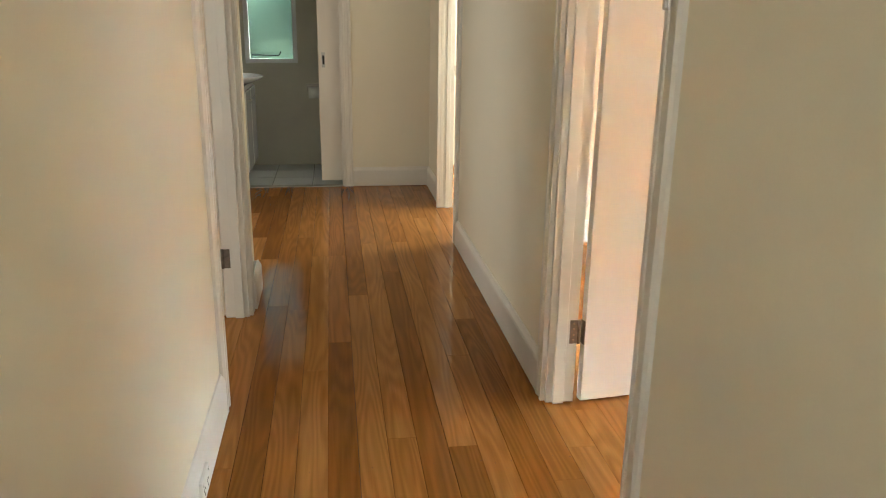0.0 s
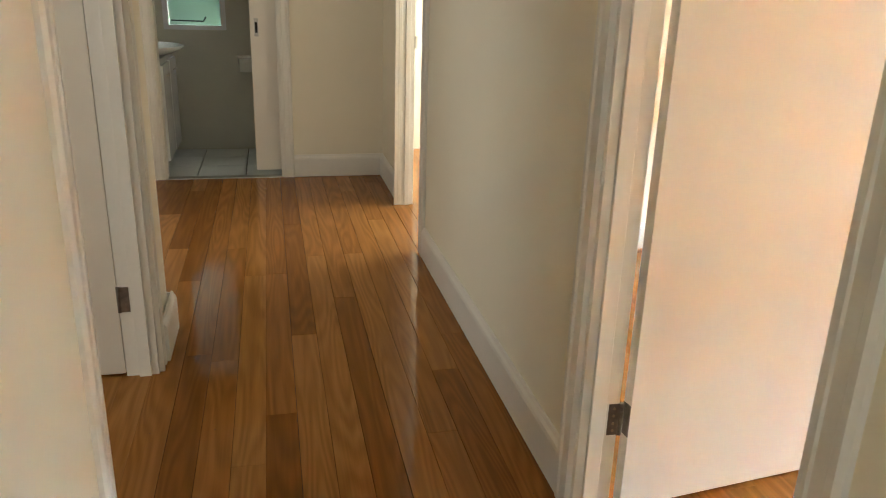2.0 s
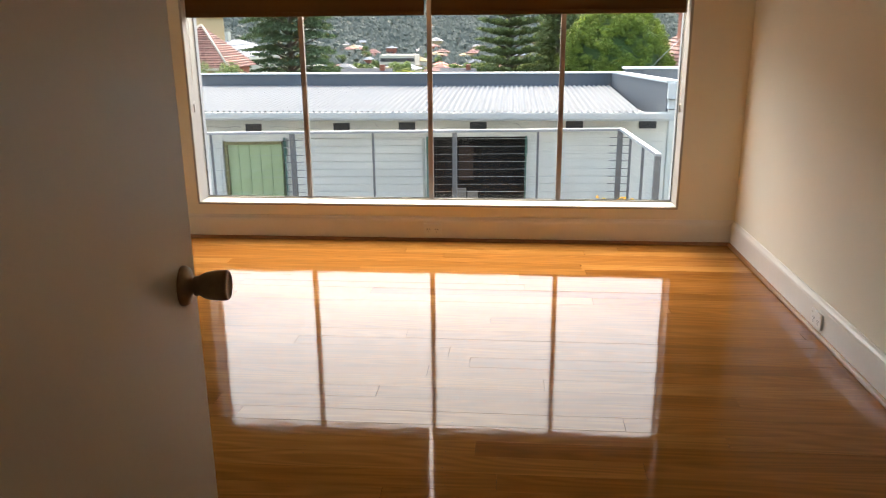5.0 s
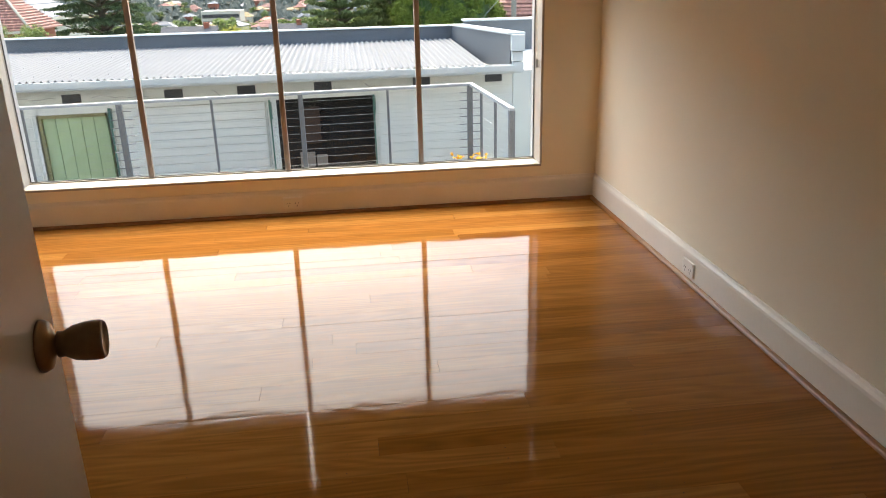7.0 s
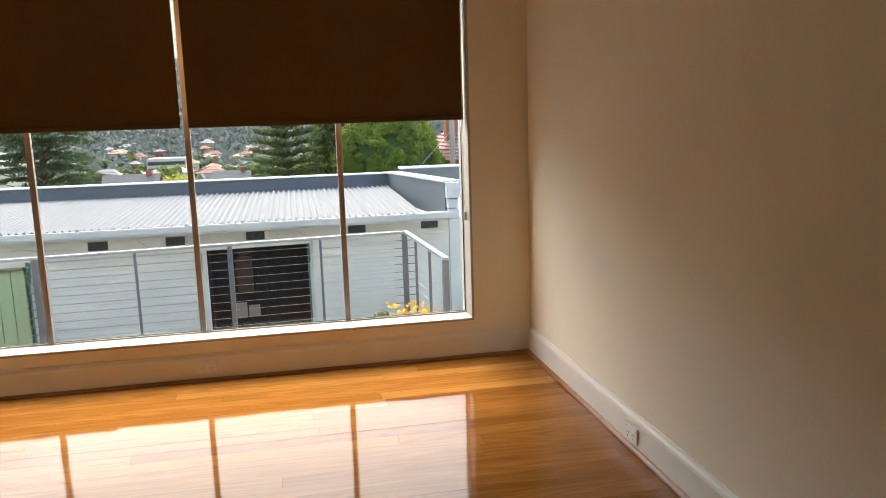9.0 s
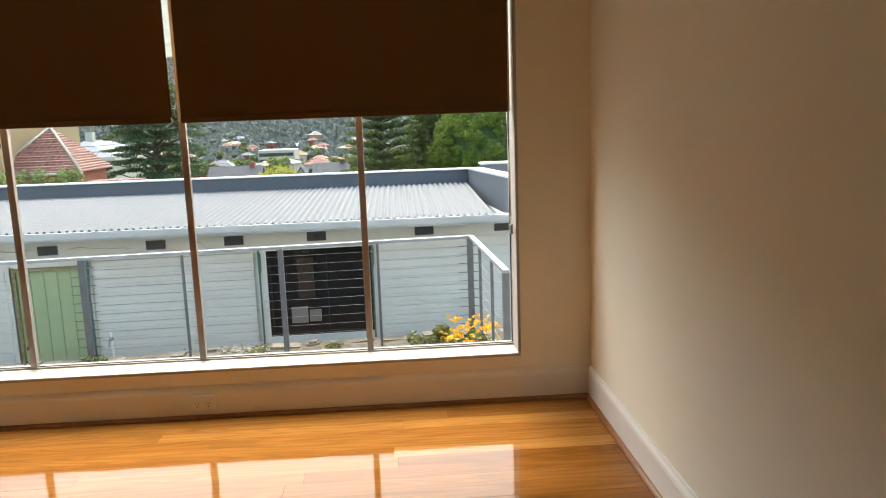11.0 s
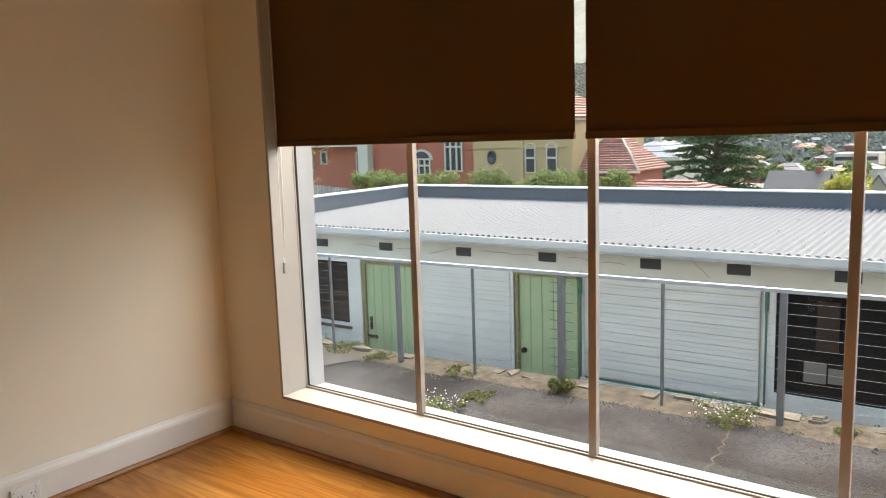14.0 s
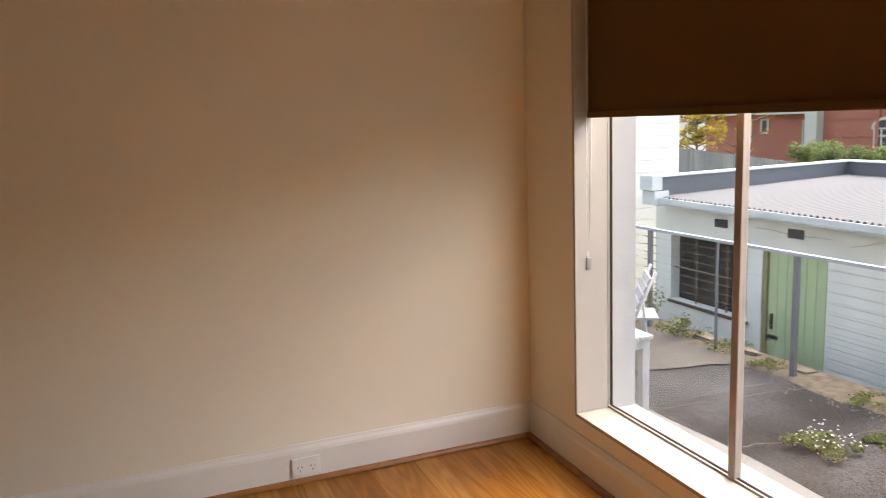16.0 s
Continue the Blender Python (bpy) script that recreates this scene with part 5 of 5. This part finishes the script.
part("chimney", boxes((-0.9, -0.2, 1.4, 2.1, 4.0, 6.2), (-1.0, -0.1, 1.3, 2.2, 5.9, 6.1)), M["brick"], rr)
pole = thing("power_pole", (36, -5.1, -3.5), "grey timber power pole with a stay wire", "pole")
part("pole", rod((0, 0, 0), (0, 0, 9), 0.13, 0.1, 10), M["fence"], pole)
part("crossarm", boxes((-0.05, 0.05, -1.0, 1.0, 5.6, 5.75)), M["fence"], pole)
part("stay_wire", rod((0, 0, 4.5), (0, 1.45, 3.0), 0.014, seg=5), M["wire"], pole)

M["slate"] = material("dark_weathered_roof_sheet", (0.085, 0.085, 0.085), 0.85, vary=0.3, scale=1.5, spread=(1, 4, 1))


def gable_house(at, length, half, wall, rise, label):
    """A house with its gable roof's ridge along y."""
    root = thing("gabled_house", at, label, "house")
    part("wall", boxes((-half + 0.2, half - 0.2, -length / 2 + 0.2, length / 2 - 0.2, 0, wall)), M["farwhite"], root)
    b = bmesh.new()
    prof = [(-half, wall - 0.1), (0, wall + rise), (half, wall - 0.1), (half, wall + 0.02), (0, wall + rise + 0.14), (-half, wall + 0.02)]
    part("roof", prism(prof, length, Matrix.Translation((0, -length / 2, 0))), M["slate"], root, "dark grey weathered roof")
    part("chimney", boxes((-0.2, 0.2, -length * 0.35, -length * 0.35 + 0.3, wall + rise * 0.5, wall + rise + 0.35)), M["brick"], root)
    return root


gable_house((50, 11.7, -4.6), 3.3, 1.7, 2.2, 1.1, "small house with a dark grey roof beyond the shed")
gable_house((52, 6.0, -4.6), 2.4, 1.7, 2.2, 1.0, "small house with a dark grey roof beyond the shed")
wg = thing("white_gable", (50, 7.75, -4.6), "small white gabled porch with a dark roof", "house")
part("wall", prism([(-0.36, 0), (0.36, 0), (0.36, 2.5), (0, 3.15), (-0.36, 2.5)], 1.5, Matrix(((0, 1, 0, 0), (1, 0, 0, 0), (0, 0, 1, 0), (0, 0, 0, 1)))), M["farwhite"], wg)
for s_ in (-1, 1):
    part("roof", prism([(0, 3.15), (s_ * 0.48, 2.36), (s_ * 0.48, 2.46), (0, 3.27)], 1.6, Matrix(((0, 1, 0, -0.1), (1, 0, 0, 0), (0, 0, 1, 0), (0, 0, 0, 1)))), M["slate"], wg)

vl = thing("villa", (90, 37.2, -12), "cream villa with columns and a pale grey roof", "house")
part("wall", boxes((0, 14, -3.6, 4.5, 0, 9.8)), M["farwhite"], vl)
for k in range(6):
    part("column", rod((-0.4, -2.9 + 1.3 * k, 7.2), (-0.4, -2.9 + 1.3 * k, 9.8), 0.18, seg=8), M["farwhite"], vl)
for k in range(5):
    part("window", boxes((-0.06, 0.02, -2.6 + 1.35 * k, -1.9 + 1.35 * k, 7.4, 9.2)), M["darkpane"], vl)
part("eave", boxes((-0.8, 14.8, -4.4, 5.3, 9.8, 10.15)), M["farwhite"], vl)
tile_hip(vl, -0.7, 14.7, -4.3, 5.2, 10.15, 12.0, M["farroof"], 3)
part("chimney", boxes((5, 6, 0, 0.8, 11.5, 13.0)), M["farwhite"], vl)

# town in the valley
rng = random.Random(21)
wb = thing("town_block", (250, 39, -15.5), "long white office block in the valley", "building")
part("wall", boxes((0, 12, -5.5, 6, 0, 8.2)), M["farwhite"], wb)
for j in range(3):
    part("window_band", boxes((-0.15, 0, -5.2, 5.7, 2.2 + 2.0 * j, 3.3 + 2.0 * j)), M["darkpane"], wb)
for k in range(120):
    x, y = rng.uniform(185, 345), 0
    y = x * rng.uniform(-0.09, 0.30)
    w, d, h = rng.uniform(3, 6.5), rng.uniform(3, 6), rng.uniform(2.2, 4.0)
    t = thing("town_house", (x, y, ground_z(x, y) - 0.3), rng.choice(("small house in the valley with a hipped roof",)), "house", "houses in the valley", turn=rng.uniform(-20, 20))
    part("wall", boxes((-d / 2, d / 2, -w / 2, w / 2, 0, h)), M[rng.choice(("farwhite", "farwhite", "tan", "brick"))], t)
    tile_hip(t, -d / 2 - 0.4, d / 2 + 0.4, -w / 2 - 0.4, w / 2 + 0.4, h, h + rng.uniform(0.9, 1.7), M[rng.choice(("terracotta", "farroof", "terracotta", "terracotta", "parapet", "tan"))], 2)
    part("window", boxes((-d / 2 - 0.05, -d / 2, -w * 0.3, -w * 0.1, 1.0, 2.3)), M["darkpane"], t)
    part("window", boxes((-d / 2 - 0.05, -d / 2, w * 0.1, w * 0.3, 1.0, 2.3)), M["darkpane"], t)
rd = thing("red_shed", (240, 25, -15.3), "large shed with a bright red roof in the valley", "building")
part("wall", boxes((0, 8, -4.5, 4.5, 0, 4)), M["farwhite"], rd)
M["redroof"] = material("bright_red_roof", (0.50, 0.06, 0.04), 0.6, vary=0.1, scale=0.5)
tile_hip(rd, -0.5, 8.5, -5, 5, 4, 6.2, M["redroof"], 2)
hh = thing("hill_house", (560, 38, ground_z(560, 38) - 1), "pale house among the trees on the hill", "house")
part("wall", boxes((0, 10, -9, 9, 0, 5)), M["farwhite"], hh)
tile_hip(hh, -1, 11, -10, 10, 5, 8, M["farroof"], 2)

# paling fence beyond the shed
fn = thing("paling_fence", (25, 27, -2.3), "grey weathered paling fence on a slope", "fence")
for k in range(60):
    y = -5 + 0.17 * k
    zt = 1.75 + 0.06 * (y + 5)
    part("paling", boxes((-0.01, 0.01, y, y + 0.15, 0.0, zt)), M["fence"], fn)
part("fence_rail", boxes((0.01, 0.06, -5, 5.2, 0.5, 0.58)), M["fence"], fn)

# ---- trees ----
def tree(name, at, label, mat, clumps, trunk, leaf, count, seed, squash=0.6, bare=0, limbs=26):
    """clumps: (x, y, z, radius) about the foot of the tree."""
    rng = random.Random(seed)
    root = thing(name, at, label, "tree")
    tb_ = bmesh.new()
    hgt, r = trunk
    px, py = 0.0, 0.0
    for k in range(6):
        qx, qy = px + rng.uniform(-0.08, 0.08) * r * 5, py + rng.uniform(-0.08, 0.08) * r * 5
        rod((px, py, hgt * k / 6), (qx, qy, hgt * (k + 1) / 6), r * (1 - 0.14 * k), r * (1 - 0.14 * (k + 1)), 9, tb_)
        px, py = qx, qy
    for cx, cy, cz, cr in clumps[:: max(1, len(clumps) // limbs)]:
        z0 = max(0.3, min(hgt * 0.95, cz - 0.35 * math.hypot(cx, cy)))
        rod((0, 0, z0), (cx, cy, cz), max(0.03, r * 0.22), 0.02, 6, tb_)
    part("trunk", tb_, M["bark"], root)
    b = ([], [])
    for cx, cy, cz, cr in clumps:
        leaves(b, (cx, cy, cz), cr, count, leaf, rng, squash=squash, shell=0.25)
    leaf_part("crown", b, mat, root)
    if bare:
        bb = bmesh.new()
        for _ in range(bare):
            y = rng.uniform(-1.2, 1.0)
            z0 = rng.uniform(0.5, 2.0)
            rod((-1.7, y, z0), (-1.9, y + rng.uniform(-0.5, 0.5), z0 + rng.uniform(1.2, 2.4)), 0.03, 0.008, 5, bb)
        part("bare_branches", bb, M["deadwood"], root, "leafless pale grey branches")
    return root


rng = random.Random(31)
cl = []
for k in range(10):
    z = 3.9 + 0.85 * k
    for j in range(5):
        a = 6.28 * j / 5 + rng.uniform(-0.5, 0.5) + k
        reach = 4.9 * (1 - 0.05 * k) * rng.uniform(0.6, 1.1)
        lift = rng.uniform(-0.2, 0.3)
        for f in (0.42, 0.62, 0.82, 1.0):
            for side in (-1, 0, 1):
                u, w = reach * f, side * 0.62 * (0.5 + f)
                cl.append((u * math.cos(a) - w * math.sin(a), u * math.sin(a) + w * math.cos(a), z + lift + 0.5 * f - 0.75 * f * f + rng.uniform(-0.1, 0.1), rng.uniform(0.45, 0.75)))
tree("cedar_tree", (60, 19.4, -7.5), "large dark spreading cedar with flat layered branches", M["leaf_dark"], cl, (12, 0.42), 0.12, 46, 1, squash=0.17, limbs=90)
cl = []
for k in range(17):
    z = 1.5 + 0.48 * k
    reach = 2.15 * (1 - 0.036 * k)
    for j in range(12):
        a = 6.28 * j / 12 + rng.uniform(-0.2, 0.2)
        for f in (0.35, 0.6, 0.82, 1.02):
            cl.append((reach * f * math.cos(a), reach * f * math.sin(a), z + 0.28 * f * f + rng.uniform(-0.03, 0.03), 0.27))
tree("pine_tree", (42, 2.55, -4.4), "tall pine with tiered upswept branches", M["leaf_mid"], cl, (9.5, 0.24), 0.085, 44, 2, squash=0.2, limbs=80)
cl = []
for k in range(120):
    a, z = rng.uniform(0, 6.28), rng.uniform(1.2, 8.5)
    rr_ = 2.0 * (1 - (z / 12)) * rng.uniform(0.55, 1.0)
    cl.append((rr_ * math.cos(a), rr_ * math.sin(a), z, 0.6))
tree("conifer_tree", (45, -0.1, -4.6), "dark feathery conifer with bare branches before it", M["leaf_mid"], cl, (9.5, 0.22), 0.13, 90, 3, squash=0.8, bare=26)
cl = []
for k in range(560):
    a, u = rng.uniform(0, 6.28), rng.uniform(-0.75, 1)
    s = math.sqrt(1 - u * u)
    g = rng.uniform(0.95, 1.03) + 0.07 * noise.noise((2.4 * s * math.cos(a), 2.4 * s * math.sin(a), 3.2 * u))
    cl.append((2.75 * g * s * math.cos(a), 2.75 * g * s * math.sin(a), 3.4 + 3.6 * g * u, 0.30 * rng.uniform(0.7, 1.35)))
tree("cypress_tree", (42, -2.85, -4.6), "dense rounded bright green cypress", M["leaf_bright"], cl, (3.5, 0.25), 0.062, 150, 4, squash=0.9)
cl = []
for k in range(45):
    a, z = rng.uniform(0, 6.28), rng.uniform(2.0, 4.2)
    rr_ = rng.uniform(0.2, 1.3)
    cl.append((rr_ * math.cos(a), rr_ * math.sin(a), z, 0.36))
tree("autumn_tree", (29, 32.5, -2.3), "small tree with yellow autumn leaves", M["leaf_yellow"], cl, (3.6, 0.1), 0.09, 45, 5)
tree("bare_shrub", (29, 29.6, -2.3), "brown half bare shrub", M["leaf_yellow"], [(c[0], c[1], c[2] * 0.9, 0.3) for c in cl[:16]], (3.4, 0.08), 0.05, 14, 6)
for k in range(3):
    cl = [(rng.uniform(-0.6, 0.6), rng.uniform(-0.5, 0.5), rng.uniform(1.6, 2.9), 0.35) for _ in range(22)]
    t = tree("garden_bush", (48.5, 8.5 + 0.55 * k, -4.3), "bright yellow-green garden bush beyond the shed", M["leaf_gold"], cl, (2.0, 0.06), 0.08, 45, 140 + k, squash=0.9)
    tagged(t, group="yellow bushes beyond the shed")
for k in range(10):
    y = 11.6 + 1.02 * k + rng.uniform(-0.2, 0.2)
    h_ = 2.22 + rng.uniform(-0.2, 0.3) + (0.12 if k > 7 else 0)
    cl = [(rng.uniform(-0.5, 0.5), rng.uniform(-0.6, 0.6), h_ - 0.85 * rng.random() ** 0.8, rng.uniform(0.14, 0.26)) for _ in range(44)]
    t = tree("hedge_shrub", (24 + rng.uniform(-0.3, 0.3), y, -2.3), "pale green leafy garden shrub", M["leaf_hedge"], cl, (1.9, 0.05), 0.044, 115, 40 + k, squash=1.3)
    tagged(t, group="shrubs behind the shed")
for k in range(60):
    x = rng.uniform(140, 320)
    y = x * rng.uniform(-0.08, 0.30)
    cl = [(rng.uniform(-1.6, 1.6), rng.uniform(-1.6, 1.6), rng.uniform(1.8, 4.2), 1.1) for _ in range(9)]
    t = tree("valley_tree", (x, y, ground_z(x, y)), "leafy tree among the houses in the valley", M[rng.choice(("leaf_mid", "leaf_hedge", "leaf_mid", "leaf_hedge"))], cl, (4, 0.25), 0.5, 26, 60 + k)
    tagged(t, group="trees in the valley")

# dense heart of the cypress: a solid core with inner shade in its colour
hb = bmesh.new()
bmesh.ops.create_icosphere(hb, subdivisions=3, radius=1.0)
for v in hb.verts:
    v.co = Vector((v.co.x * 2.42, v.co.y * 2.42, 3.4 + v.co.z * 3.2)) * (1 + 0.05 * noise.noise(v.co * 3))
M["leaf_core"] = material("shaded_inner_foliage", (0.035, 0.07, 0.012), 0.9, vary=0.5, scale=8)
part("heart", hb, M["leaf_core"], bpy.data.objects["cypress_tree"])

# bush on the far hill, with distance haze put into its colour
rng = random.Random(77)
V, F = [], []
for _ in range(26000):
    x = 290 + 560 * rng.random() ** 1.1
    y = x * rng.uniform(-0.22, 0.60)
    z, r = ground_z(x, y), rng.uniform(0.9, 2.2)
    k = len(V)
    n = 6
    V.append((x, y, z + r * rng.uniform(1.6, 2.3)))
    for lev, rad in ((1.25, 0.75), (0.5, 1.0)):
        a0 = rng.uniform(0, 1)
        for i in range(n):
            a = a0 + 6.2832 * i / n
            q = r * rad * rng.uniform(0.7, 1.2)
            V.append((x + q * math.cos(a), y + q * math.sin(a), z + r * lev * rng.uniform(0.8, 1.2)))
    for i in range(n):
        j = (i + 1) % n
        F += [(k, k + 1 + i, k + 1 + j), (k + 1 + i, k + 1 + n + i, k + 1 + n + j, k + 1 + j)]
me = bpy.data.meshes.new("hill_bush")
me.from_pydata(V, [], F)
me.materials.append(M["wood_far"])
tagged(new("hill_bush", me), "green bush covering the far hillside, greyed to paint haze", "woods", kind="stuff")


# ---- floor boards, tiles ----
def boards(parent, x0, x1, y0, y1, width, rng, mat, joint=0.0009, name="plank"):
    """Boards along y, random lengths, hairline joints, eased top edges."""
    n = round((x1 - x0) / width)
    w = (x1 - x0) / n
    for i in range(n):
        xa, xb = x0 + i * w + rng.uniform(0.1, 1) * joint, x0 + (i + 1) * w - rng.uniform(0.1, 1) * joint
        y = y0 - rng.uniform(0, 1.6)
        while y < y1:
            ln = rng.uniform(1.1, 3.2)
            a, c = max(y, y0), min(y + ln, y1)
            y += ln
            if c - a < 0.05:
                continue
            a, c, e = a + 0.0004, c - 0.0004, joint
            dz = rng.uniform(-0.0003, 0.0003)
            dl = rng.uniform(-0.00028, 0.00028)
            dr = -dl
            v = [(xa, a, -0.02), (xb, a, -0.02), (xb, c, -0.02), (xa, c, -0.02), (xa, a, -e + dz + dl), (xb, a, -e + dz + dr), (xb, c, -e + dz + dr), (xa, c, -e + dz + dl),
                 (xa + e, a + e, dz + dl), (xb - e, a + e, dz + dr), (xb - e, c - e, dz + dr), (xa + e, c - e, dz + dl)]
            f = [(0, 1, 5, 4), (1, 2, 6, 5), (2, 3, 7, 6), (3, 0, 4, 7), (4, 5, 9, 8), (5, 6, 10, 9), (6, 7, 11, 10), (7, 4, 8, 11), (8, 9, 10, 11)]
            me = bpy.data.meshes.new(name)
            me.from_pydata(v, [], f)
            me.materials.append(mat)
            new(name, me).parent = parent


floor = thing("floor", (0, 0, 0), "glossy varnished golden brown timber floorboards", "floor", kind="structure")
boards(floor, XL2 - 0.02, XR2, -0.9, YB, 0.098, random.Random(11), M["floor"])
boards(floor, XR2, XW, YS, YN, 0.098, random.Random(5), M["floor"], joint=0.0002)
boards(floor, XR2, 3.4, YN + 0.14, 7.7, 0.3, random.Random(6), M["floor"])
boards(floor, -2.0, XL2 - 0.02, 4.22, YB, 0.3, random.Random(8), M["floor"])
boards(floor, -3.1, XL2 - 0.02, -0.4, 4.12, 0.4, random.Random(9), M["floor"])

btile = thing("floor_bathroom", (0, 0, 0), "pale grey square bathroom floor tiles with dark grout", "floor", kind="structure")
me = mesh_of(boxes((-0.164, 0.164, -0.164, 0.164, -0.02, 0.0), bevel=0.003), "tile")
me.materials.append(M["tile"])
for i in range(5):
    for j in range(3):
        o = new("tile", me)
        o.parent = btile
        o.matrix_local = pose(-1.16 + 0.335 * i + 0.153, YB + 0.235 + 0.335 * j, 0.002)

# punched nail heads along the joists
rng = random.Random(2)
V, F = [], []
for x0, x1, y0, y1 in ((XR2, XW, YS, YN), (XL, XR, -0.5, YB)):
    n = round((x1 - x0) / 0.098)
    w = (x1 - x0) / n
    y = y0 + 0.2
    while y < y1:
        for i in range(n):
            for dx in (0.22, 0.78):
                if rng.random() < 0.3:
                    continue
                cx, cy, r, k = x0 + (i + dx) * w, y + rng.uniform(-0.012, 0.012), rng.uniform(0.0013, 0.0022), len(V)
                V += [(cx + r * math.cos(a), cy + r * math.sin(a), 0.0008) for a in (0, 1.05, 2.09, 3.14, 4.19, 5.24)]
                F.append(tuple(range(k, k + 6)))
        y += 0.47
me = bpy.data.meshes.new("nail_heads")
me.from_pydata(V, [], F)
me.materials.append(M["gap"])
tagged(new("nail_heads", me), "filled nail holes along the floorboards", "nails", kind="stuff")
